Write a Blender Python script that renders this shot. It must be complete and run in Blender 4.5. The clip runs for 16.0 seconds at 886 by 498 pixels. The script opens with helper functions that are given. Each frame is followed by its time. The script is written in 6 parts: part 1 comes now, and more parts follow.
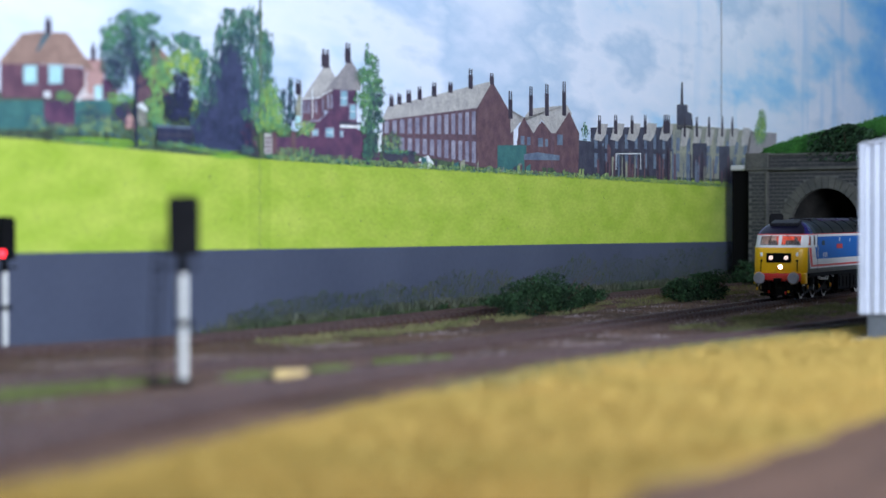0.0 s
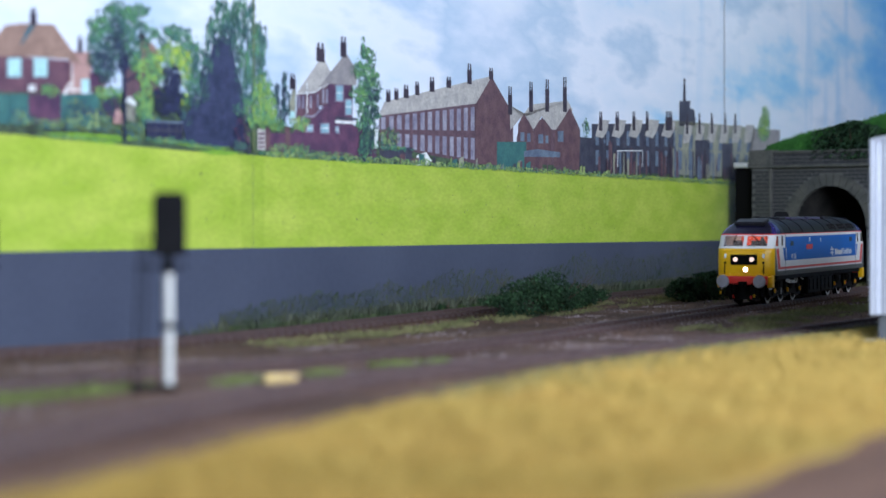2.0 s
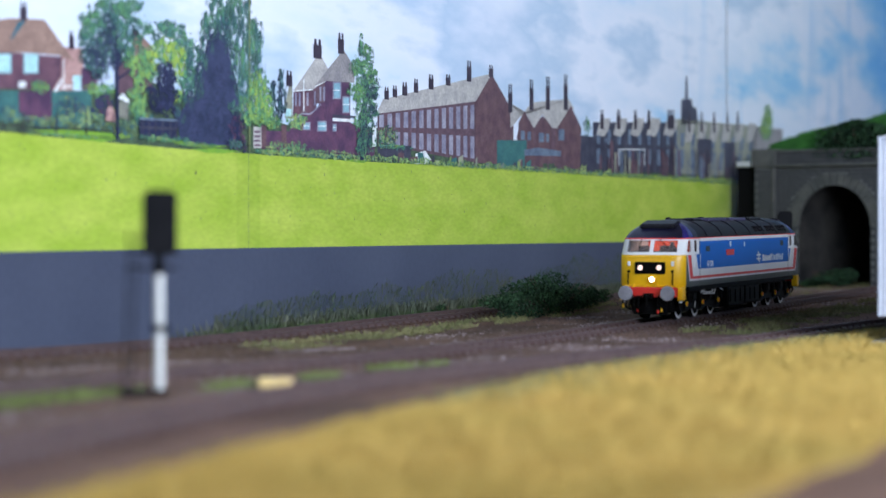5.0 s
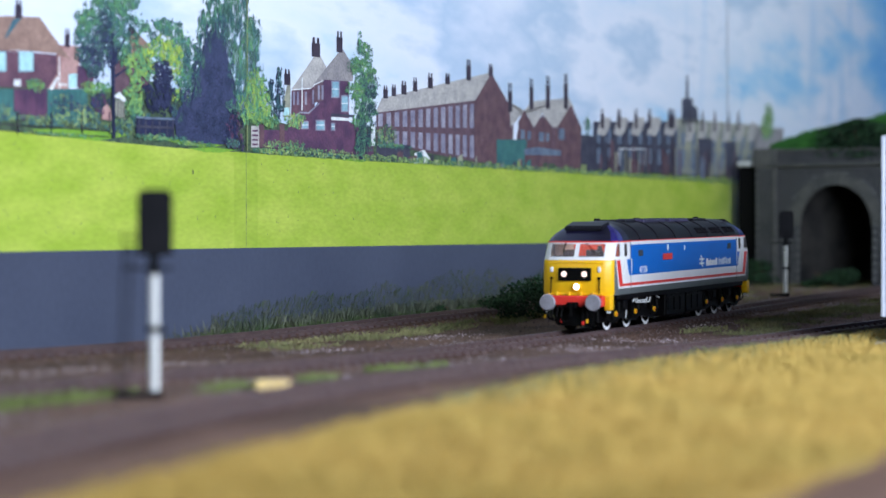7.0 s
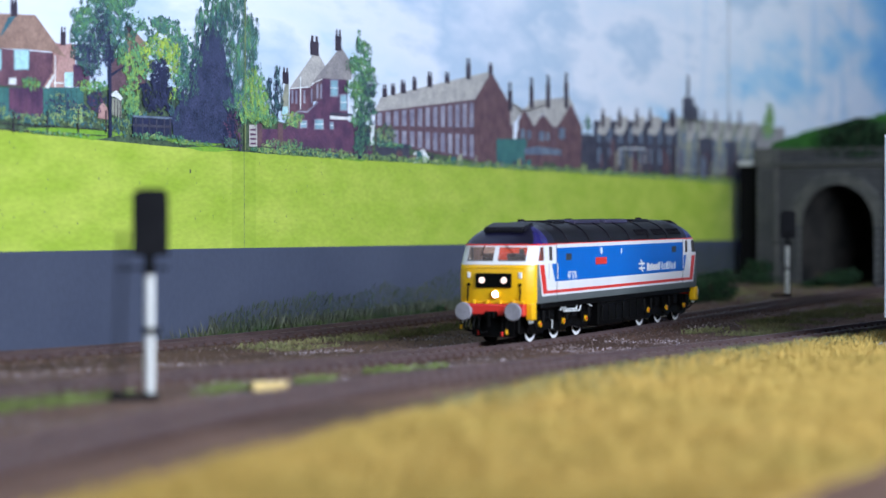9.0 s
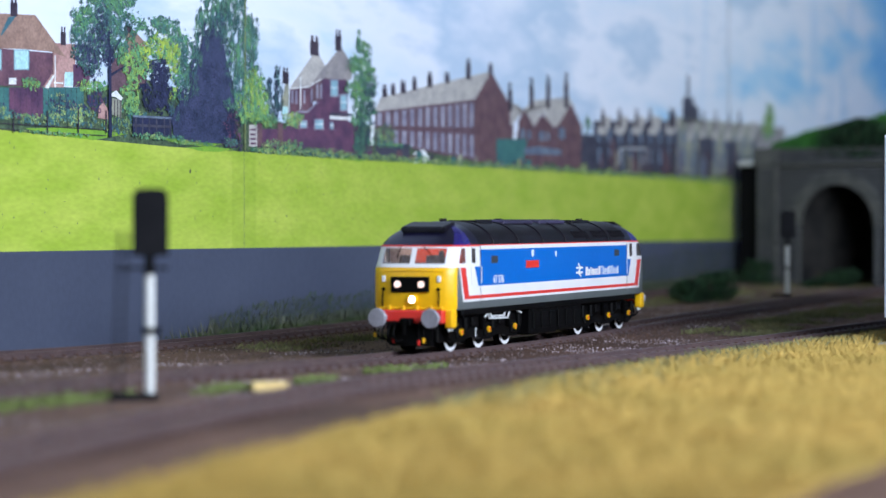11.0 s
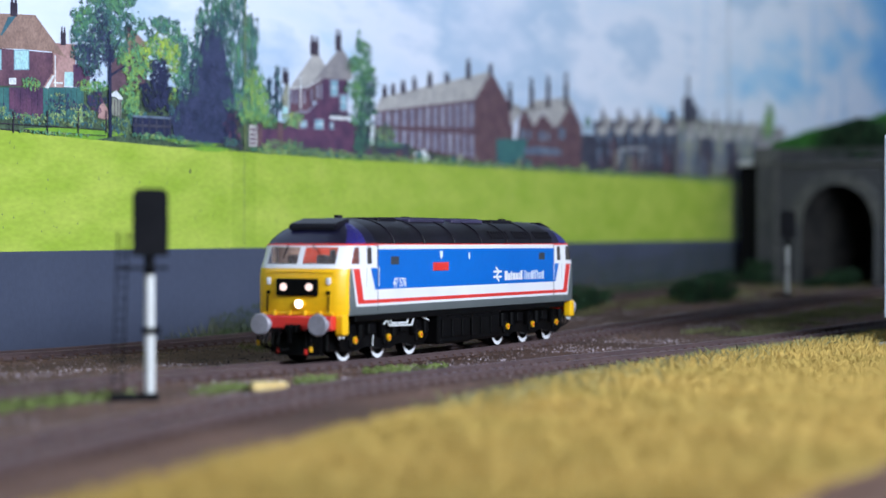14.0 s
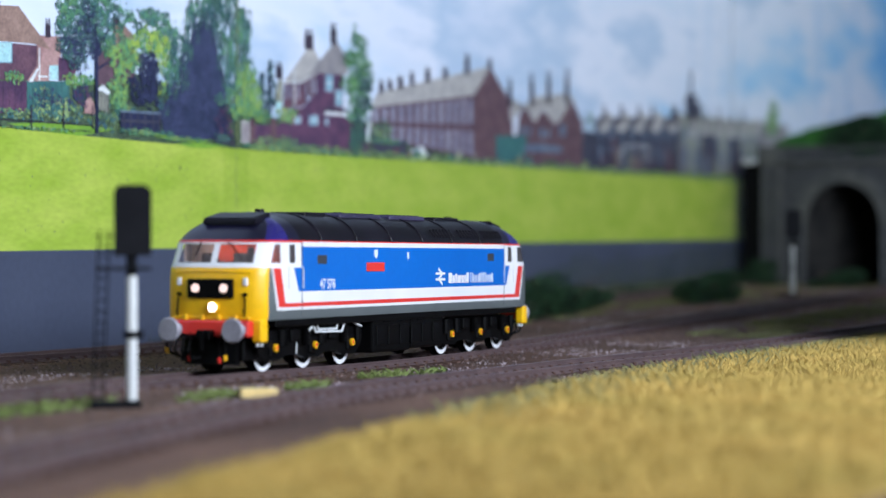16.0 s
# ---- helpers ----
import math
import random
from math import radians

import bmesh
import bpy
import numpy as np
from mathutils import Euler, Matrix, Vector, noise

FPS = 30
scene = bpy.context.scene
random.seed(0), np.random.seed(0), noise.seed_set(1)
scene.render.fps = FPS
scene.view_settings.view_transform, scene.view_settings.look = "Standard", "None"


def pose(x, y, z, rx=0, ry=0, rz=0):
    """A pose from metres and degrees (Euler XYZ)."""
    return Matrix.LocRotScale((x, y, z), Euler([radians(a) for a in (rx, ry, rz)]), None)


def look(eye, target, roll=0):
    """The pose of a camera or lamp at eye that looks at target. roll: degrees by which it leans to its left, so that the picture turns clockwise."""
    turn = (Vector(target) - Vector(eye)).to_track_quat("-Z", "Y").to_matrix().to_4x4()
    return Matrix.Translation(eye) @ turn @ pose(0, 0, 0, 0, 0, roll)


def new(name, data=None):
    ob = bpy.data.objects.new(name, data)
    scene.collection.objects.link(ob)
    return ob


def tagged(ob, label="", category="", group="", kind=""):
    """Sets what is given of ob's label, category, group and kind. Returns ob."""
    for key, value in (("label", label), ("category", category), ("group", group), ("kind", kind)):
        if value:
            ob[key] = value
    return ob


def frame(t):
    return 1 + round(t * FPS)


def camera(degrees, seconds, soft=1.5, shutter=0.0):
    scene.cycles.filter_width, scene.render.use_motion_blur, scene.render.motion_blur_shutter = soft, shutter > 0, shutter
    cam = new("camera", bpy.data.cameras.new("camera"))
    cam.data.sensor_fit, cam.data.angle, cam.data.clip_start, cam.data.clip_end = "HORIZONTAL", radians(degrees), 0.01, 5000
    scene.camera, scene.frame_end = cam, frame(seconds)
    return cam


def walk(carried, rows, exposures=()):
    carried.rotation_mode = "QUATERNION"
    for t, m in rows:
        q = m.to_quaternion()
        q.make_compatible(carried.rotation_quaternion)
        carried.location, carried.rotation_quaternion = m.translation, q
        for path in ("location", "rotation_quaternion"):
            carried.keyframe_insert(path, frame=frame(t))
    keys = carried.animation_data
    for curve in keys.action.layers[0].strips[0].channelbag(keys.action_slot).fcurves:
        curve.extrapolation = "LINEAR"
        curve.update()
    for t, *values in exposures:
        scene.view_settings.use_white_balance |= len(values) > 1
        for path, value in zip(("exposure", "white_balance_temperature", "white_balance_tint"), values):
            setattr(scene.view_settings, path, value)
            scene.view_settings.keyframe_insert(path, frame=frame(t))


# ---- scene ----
cam = camera(22.1, 16.0, soft=1.5, shutter=0.4)
MM = 0.001


def eye(y, z, yaw=0.0, pitch=0.0):
    return pose(0, y * MM, (47.3 + z) * MM, 90 - 0.51 - pitch, 0, yaw)


walk(cam, [
    (0.0, eye(-72.0, 0.64, 0.09, -0.03)), (0.5, eye(-64.7, 0.58, 0.08, -0.01)), (1.0, eye(-55.1, 0.51, 0.07, -0.01)),
    (1.5, eye(-43.7, 0.43, 0.057, -0.01)), (2.0, eye(-39.6, 0.39, 0.046)), (2.5, eye(-35.2, 0.36, 0.046)),
    (3.0, eye(-32.8, 0.34, 0.046, -0.01)), (3.5, eye(-31.4, 0.33, 0.04, -0.01)), (4.0, eye(-24.5, 0.27, 0.034)),
    (5.2, eye(-18.5, 0.22, 0.026)), (6.5, eye(-13.5, 0.17, 0.017)), (7.0, eye(-9.2, 0.13, 0.011)), (7.5, eye(-4.2, 0.09, 0.006)),
    (8.0, eye(0, 0.05)), (8.5, eye(0, 0.05)), (11.0, eye(0, 0.05)), (14.0, eye(0, 0.05)), (14.5, eye(4.5, 0)),
    (15.0, eye(14.1, -0.09, -0.023)), (15.5, eye(23.6, -0.18, -0.034)), (16.0, eye(32.9, -0.28, -0.046, 0.01)),
], exposures=[(0.0, 0.0), (4.0, 0.0), (8.0, 0.0), (12.5, -0.08), (16.0, -0.14)])

# ---- light: two unseen area lamps added low beside the layout, far below the ceiling ----
world = bpy.data.worlds.new("room_world")
world.use_nodes = True
world.node_tree.nodes["Background"].inputs[0].default_value = (0.9, 0.95, 1.0, 1)
world.node_tree.nodes["Background"].inputs[1].default_value = 0.05
scene.world = world


def area(name, eye_at, target, sx, sy, watts, colour, spread=180):
    data = bpy.data.lights.new(name, "AREA")
    data.shape, data.size, data.size_y, data.energy, data.color = "RECTANGLE", sx, sy, watts, colour
    data.spread = radians(spread)
    ob = new(name, data)
    ob.matrix_world = look(eye_at, target)
    return ob


area("unseen_key_lamp", (0.62, 0.26, 0.38), (-0.08, 1.15, 0.12), 0.8, 0.25, 20.8, (0.75, 0.855, 1.0))
# added fill that lifts the far end of the sky print
area("unseen_sky_fill", (1.0, 1.55, 0.55), (0.1, 1.95, 0.32), 0.8, 0.3, 1.1, (0.82, 0.94, 1.0), 100)

# ---- layout frame: u runs along the track away from the camera, v across it towards the camera's side (mm) ----
HEAD = 66.3
FRAME = pose(-10.0 * MM, 900 * MM, 0, 0, 0, HEAD)
PROFILE_U = [-1000, -600, -250, -172, -80, 0, 100, 190, 337, 461, 560, 750, 1000, 1700]
PROFILE_Z = [2.2, 2.2, 2.2, 1.65, -0.6, -1.5, -1.7, -1.1, 0.6, 1.6, 2.8, 4.0, 5.5, 6.0]


def rail_z(u):
    """Height of the rail tops along the line, in mm."""
    return float(sum(np.interp(u + k, PROFILE_U, PROFILE_Z) for k in (-60, -30, 0, 30, 60)) / 5)


def place(u, v, z, turn=0.0, pitch=0.0):
    return FRAME @ Matrix.Translation((u * MM, -v * MM, z * MM)) @ pose(0, 0, 0, 0, -pitch, turn)


def front_v(u):
    """Centre line of the front track: it swings out at both ends."""
    return 71 + max(0.0, -60 - u) ** 2 * 0.00022 + 0.14 * max(0.0, min(u, 345) + 10)


def ground_z(u, v):
    z = rail_z(u) - 3.2
    z += 0.6 * noise.noise((u * 0.02, v * 0.03, 1.7)) + 0.25 * noise.noise((u * 0.11, v * 0.13, 4.1))
    for centre in (0.0, front_v(u), -135.0):
        d = abs(v - centre)
        if d < 26:
            z += 0.5 * (1 - max(0.0, d - 17) / 9)
    if v < -150:
        z -= 0.5
    return z


# ---- mesh helpers (all in mm) ----
def part(name, bm, mat, parent=None, label="", smooth=False, m=None):
    """Link a bmesh, drawn in mm, as one mesh object."""
    bmesh.ops.scale(bm, vec=(MM, MM, MM), verts=bm.verts)
    me = bpy.data.meshes.new(name)
    bm.to_mesh(me)
    bm.free()
    for one in mat if isinstance(mat, (list, tuple)) else [mat]:
        me.materials.append(one)
    if smooth:
        me.shade_smooth()
    ob = new(name, me)
    if parent is not None:
        ob.parent = parent
    if m is not None:
        ob.matrix_basis = m
    if label:
        tagged(ob, label)
    return ob


def box(bm, x0, x1, y0, y1, z0, z1, bevel=0.0, seg=1, mi=0):
    made = bmesh.ops.create_cube(bm, size=1.0)
    vs = made["verts"]
    bmesh.ops.scale(bm, vec=(x1 - x0, y1 - y0, z1 - z0), verts=vs)
    bmesh.ops.translate(bm, vec=((x0 + x1) / 2, (y0 + y1) / 2, (z0 + z1) / 2), verts=vs)
    faces = list({f for v in vs for f in v.link_faces})
    for f in faces:
        f.material_index = mi
    if bevel:
        edges = list({e for v in vs for e in v.link_edges})
        bmesh.ops.bevel(bm, geom=edges, offset=bevel, segments=seg, affect="EDGES", profile=0.5)
    return bm


def rod(bm, a, b, r, seg=12, r2=None, mi=0):
    a, b = Vector(a), Vector(b)
    d = b - a
    m = Matrix.Translation((a + b) / 2) @ d.to_track_quat("Z", "Y").to_matrix().to_4x4()
    made = bmesh.ops.create_cone(bm, cap_ends=True, segments=seg, radius1=r, radius2=r if r2 is None else r2, depth=d.length, matrix=m)
    for f in {f for v in made["verts"] for f in v.link_faces}:
        f.material_index = mi
    return bm


def poly(bm, pts, mi=0):
    f = bm.faces.new([bm.verts.new(p) for p in pts])
    f.material_index = mi
    return f


def slab(bm, pts, dx, dy, dz, mi=0):
    """A flat outline given thickness along (dx, dy, dz)."""
    f = poly(bm, pts, mi)
    r = bmesh.ops.extrude_face_region(bm, geom=[f])
    vs = [g for g in r["geom"] if isinstance(g, bmesh.types.BMVert)]
    bmesh.ops.translate(bm, vec=(dx, dy, dz), verts=vs)
    for f in {f for v in vs for f in v.link_faces}:
        f.material_index = mi
    bmesh.ops.recalc_face_normals(bm, faces=bm.faces)
    return bm


def thing(name, label, category, m, group="", kind=""):
    ob = new(name)
    ob.empty_display_size = 0.01
    ob.matrix_basis = m
    return tagged(ob, label, category, group, kind)


# ---- materials ----
def mat(name, colour, rough=0.6, metal=0.0, second=None, scale=200.0, mix=0.5, bump=0.0, bump_scale=None, fine=None, emit=None, power=0.0, spec=0.5, island=0.0, detail=4.0, stretch=None, coords="Object", contrast=0.15):
    """Base colour that drifts to a second one, fine grain, and relief."""
    m = bpy.data.materials.new(name)
    m.use_nodes = True
    nt = m.node_tree
    b = nt.nodes["Principled BSDF"]
    b.inputs["Roughness"].default_value, b.inputs["Metallic"].default_value = rough, metal
    b.inputs["Specular IOR Level"].default_value = spec
    b.inputs["Base Color"].default_value = (*colour, 1)
    if emit:
        b.inputs["Emission Color"].default_value, b.inputs["Emission Strength"].default_value = (*emit, 1), power
    tc = nt.nodes.new("ShaderNodeTexCoord")
    out = tc.outputs[coords]
    if stretch:
        mp = nt.nodes.new("ShaderNodeMapping")
        mp.inputs["Scale"].default_value = stretch
        nt.links.new(out, mp.inputs["Vector"])
        out = mp.outputs[0]
    last = None
    if second:
        n = nt.nodes.new("ShaderNodeTexNoise")
        n.inputs["Scale"].default_value, n.inputs["Detail"].default_value = scale, detail
        nt.links.new(out, n.inputs["Vector"])
        r = nt.nodes.new("ShaderNodeValToRGB")
        r.color_ramp.elements[0].position, r.color_ramp.elements[1].position = max(0, mix - contrast), min(1, mix + contrast)
        r.color_ramp.elements[0].color, r.color_ramp.elements[1].color = (*colour, 1), (*second, 1)
        nt.links.new(n.outputs["Fac"], r.inputs["Fac"])
        last = r.outputs["Color"]
    if fine or island:
        hsv = nt.nodes.new("ShaderNodeHueSaturation")
        if last:
            nt.links.new(last, hsv.inputs["Color"])
        else:
            hsv.inputs["Color"].default_value = (*colour, 1)
        mr = nt.nodes.new("ShaderNodeMapRange")
        amount = island or fine[1]
        mr.inputs["To Min"].default_value, mr.inputs["To Max"].default_value = 1 - amount, 1 + amount
        if island:
            g = nt.nodes.new("ShaderNodeNewGeometry")
            nt.links.new(g.outputs["Random Per Island"], mr.inputs["Value"])
        else:
            n2 = nt.nodes.new("ShaderNodeTexNoise")
            n2.inputs["Scale"].default_value, n2.inputs["Detail"].default_value = fine[0], 3
            nt.links.new(out, n2.inputs["Vector"])
            mr.inputs["From Min"].default_value, mr.inputs["From Max"].default_value = 0.3, 0.7
            nt.links.new(n2.outputs["Fac"], mr.inputs["Value"])
        nt.links.new(mr.outputs[0], hsv.inputs["Value"])
        last = hsv.outputs["Color"]
    if last:
        nt.links.new(last, b.inputs["Base Color"])
    if bump:
        n3 = nt.nodes.new("ShaderNodeTexNoise")
        n3.inputs["Scale"].default_value, n3.inputs["Detail"].default_value = bump_scale or scale * 4, 4
        nt.links.new(out, n3.inputs["Vector"])
        bp = nt.nodes.new("ShaderNodeBump")
        bp.inputs["Strength"].default_value, bp.inputs["Distance"].default_value = bump, 0.0006
        nt.links.new(n3.outputs["Fac"], bp.inputs["Height"])
        nt.links.new(bp.outputs[0], b.inputs["Normal"])
    return m


def srgb(r, g, b):
    return tuple(((c / 255 + 0.055) / 1.055) ** 2.4 if c > 10 else c / 255 / 12.92 for c in (r, g, b))
EARTH = mat("brown_earth_ballast", srgb(106, 80, 68), 0.95, second=srgb(76, 57, 50), scale=26, stretch=(0.35, 1, 1), fine=(900, 0.35), bump=0.9, bump_scale=1500, spec=0.2)
STONE_CHIP = mat("ballast_chip", srgb(112, 96, 94), 0.9, second=srgb(78, 64, 64), scale=60, island=0.7, spec=0.3)
PALE_CHIP = mat("pale_chip", srgb(160, 146, 150), 0.85, second=srgb(128, 112, 116), scale=60, island=0.5, spec=0.3)
STRAW_BASE = mat("straw_mat", srgb(166, 135, 76), 0.95, second=srgb(138, 118, 66), scale=18, fine=(700, 0.25), bump=0.6, bump_scale=1200, spec=0.1)
STRAW = mat("straw_fibre", srgb(192, 158, 88), 0.8, second=srgb(162, 142, 76), scale=22, island=0.18, spec=0.2, contrast=0.3)
DRY_FIBRE = mat("dry_fibre", srgb(74, 84, 70), 0.8, second=srgb(96, 98, 84), scale=30, island=0.35, spec=0.2)
GREEN_FIBRE = mat("green_fibre", srgb(58, 80, 50), 0.8, second=srgb(84, 96, 56), scale=30, island=0.35, spec=0.2)
WEED = mat("weed_green", srgb(122, 138, 78), 0.85, second=srgb(104, 114, 66), scale=40, island=0.35, spec=0.2)
PALE_FIBRE = mat("pale_fibre", srgb(134, 128, 90), 0.85, second=srgb(102, 106, 72), scale=25, island=0.3, spec=0.2)
BUSH = mat("bush_foliage", srgb(50, 76, 50), 0.85, second=srgb(32, 50, 38), scale=120, island=0.65, spec=0.15)
HILL = mat("hill_turf", srgb(62, 112, 48), 0.9, second=srgb(42, 84, 40), scale=60, fine=(500, 0.35), bump=0.8, bump_scale=900, spec=0.1)
PLINTH = mat("grey_painted_board", srgb(74, 80, 100), 0.55, second=srgb(66, 72, 92), scale=9, fine=(300, 0.06), bump=0.1, bump_scale=600, spec=0.35)
RAIL = mat("rusted_rail", srgb(74, 58, 60), 0.6, 0.0, second=srgb(86, 68, 68), scale=80, fine=(900, 0.2))
RAILTOP = mat("worn_rail_head", srgb(104, 94, 98), 0.5, 0.6, second=srgb(96, 84, 88), scale=60)
SLEEPER = mat("sleeper_brown", srgb(76, 57, 52), 0.85, second=srgb(92, 70, 62), scale=300, fine=(1500, 0.2), spec=0.2)
BRICK = mat("grey_portal_brick", srgb(73, 73, 75), 0.85, second=srgb(58, 59, 63), scale=120, fine=(900, 0.25), bump=0.4, bump_scale=1500, spec=0.2)
MORTAR = mat("pale_mortar", srgb(102, 102, 102), 0.9, fine=(800, 0.15), spec=0.2)
COPING = mat("stone_coping", srgb(98, 97, 93), 0.85, second=srgb(78, 79, 78), scale=100, fine=(900, 0.2), bump=0.3, bump_scale=1200, spec=0.2)
SOOT = mat("tunnel_lining", srgb(58, 56, 54), 0.95, second=srgb(34, 34, 36), scale=40, fine=(600, 0.2), spec=0.1)
BLACK_VOID = mat("black_gap", srgb(16, 16, 18), 0.95, spec=0.1)
SHED = mat("white_corrugated_sheet", srgb(188, 192, 206), 0.45, second=srgb(172, 178, 194), scale=20, fine=(500, 0.05))
SHED_BASE = mat("shed_base_grey", srgb(86, 90, 96), 0.8, fine=(500, 0.15))
CONCRETE = mat("pale_concrete", srgb(160, 162, 160), 0.9, fine=(700, 0.12), bump=0.2, bump_scale=900)
BLACK = mat("signal_black", srgb(13, 14, 18), 0.8, second=srgb(20, 20, 24), scale=80, fine=(900, 0.15), spec=0.12)
POST = mat("white_post", srgb(212, 212, 212), 0.5, second=srgb(196, 196, 192), scale=90, mix=0.62)
RED_LAMP = mat("red_lamp", (0.8, 0.02, 0.02), 0.3, emit=(1, 0.03, 0.05), power=6)
LOG = mat("cut_timber", srgb(226, 200, 140), 0.8, second=srgb(200, 172, 112), scale=60, fine=(600, 0.15))
ROOM_WALL = mat("room_plaster", (0.72, 0.72, 0.70), 0.9, second=(0.68, 0.68, 0.66), scale=2)
ROOM_FLOOR = mat("room_carpet", (0.16, 0.15, 0.15), 0.95, second=(0.12, 0.12, 0.12), scale=30)
# inks of the printed backdrop
SKY_INK = mat("printed_sky", (0.8, 0.8, 0.8), 0.55, spec=0.3)
FIELD_INK = mat("printed_field", srgb(184, 199, 88), 0.5, second=srgb(148, 176, 56), scale=48, fine=(420, 0.09), spec=0.3, stretch=(0.5, 1, 1.4), contrast=0.26, detail=7)


def ink(name, a, b, scale=120, fine=0.2):
    return mat("ink_" + name, srgb(*a), 0.5, second=srgb(*b), scale=scale, fine=(900, fine), spec=0.3)


P_BRICK = ink("brick", (116, 84, 98), (92, 66, 84))
P_BRICK2 = ink("brick_far", (110, 86, 98), (92, 72, 84), 200)
P_GABLE = ink("gable", (112, 86, 92), (92, 68, 80))
P_ROOF = ink("tile_roof", (158, 130, 120), (140, 114, 106))
P_ROOF_PALE = ink("slate_roof", (188, 184, 182), (166, 162, 164))
P_DARK = ink("chimney", (70, 60, 74), (50, 44, 60))
P_GLASS = ink("pane", (160, 206, 214), (188, 224, 226))
P_FARPANE = ink("far_pane", (112, 128, 148), (92, 104, 128))
P_WINDOW = ink("sash", (160, 158, 176), (124, 122, 146))
P_PINK = ink("pink_brick", (188, 152, 148), (166, 128, 128))
P_TEAL_DARK = ink("teal_shade", (70, 112, 128), (60, 96, 112))
P_TEAL = ink("teal", (58, 104, 108), (70, 118, 116))
P_MAROON = ink("maroon", (106, 72, 98), (80, 58, 86))
P_SLATE = ink("slate", (76, 76, 92), (58, 58, 76))
P_STONE = ink("stone", (160, 160, 142), (128, 132, 128), 60)
P_WHITE = ink("white", (232, 234, 236), (214, 220, 226))
P_POLE = ink("pole", (128, 140, 96), (96, 110, 80))
P_SHADE = ink("shade", (66, 72, 104), (52, 60, 88), 160, 0.3)


P_NIGHT = ink("deep_shade", (46, 50, 82), (40, 46, 70), 160, 0.25)
P_PANE = ink("pale_pane", (150, 188, 204), (120, 160, 180))
P_ROOF_OLD = ink("weathered_roof", (158, 152, 154), (136, 132, 138))
P_FIELD_SHADE = ink("field_shadow", (112, 158, 66), (128, 170, 60), 90, 0.15)
P_OVERLAP = mat("ink_field_overlap", srgb(174, 192, 80), 0.45, second=srgb(138, 168, 50), scale=48, fine=(420, 0.09), spec=0.3, stretch=(0.5, 1, 1.4), contrast=0.26, detail=7)
P_SCRUB = ink("scrub", (84, 104, 78), (60, 74, 66), 200, 0.4)


def leaf_ink(name, a, b):
    return mat("ink_leaf_" + name, srgb(*a), 0.5, second=srgb(*b), scale=90, island=0.4, spec=0.3)


P_LEAF_BACK = leaf_ink("back", (80, 114, 102), (60, 88, 92))
P_LEAF_DARK = leaf_ink("dark", (82, 130, 122), (64, 98, 110))
P_LEAF_MID = leaf_ink("mid", (110, 162, 108), (78, 128, 106))
P_LEAF_LIGHT = leaf_ink("light", (144, 176, 92), (102, 146, 92))
P_LEAF_YELLOW = leaf_ink("yellow", (176, 196, 84), (140, 172, 78))
P_HEDGE = leaf_ink("hedge", (170, 186, 118), (118, 146, 100))


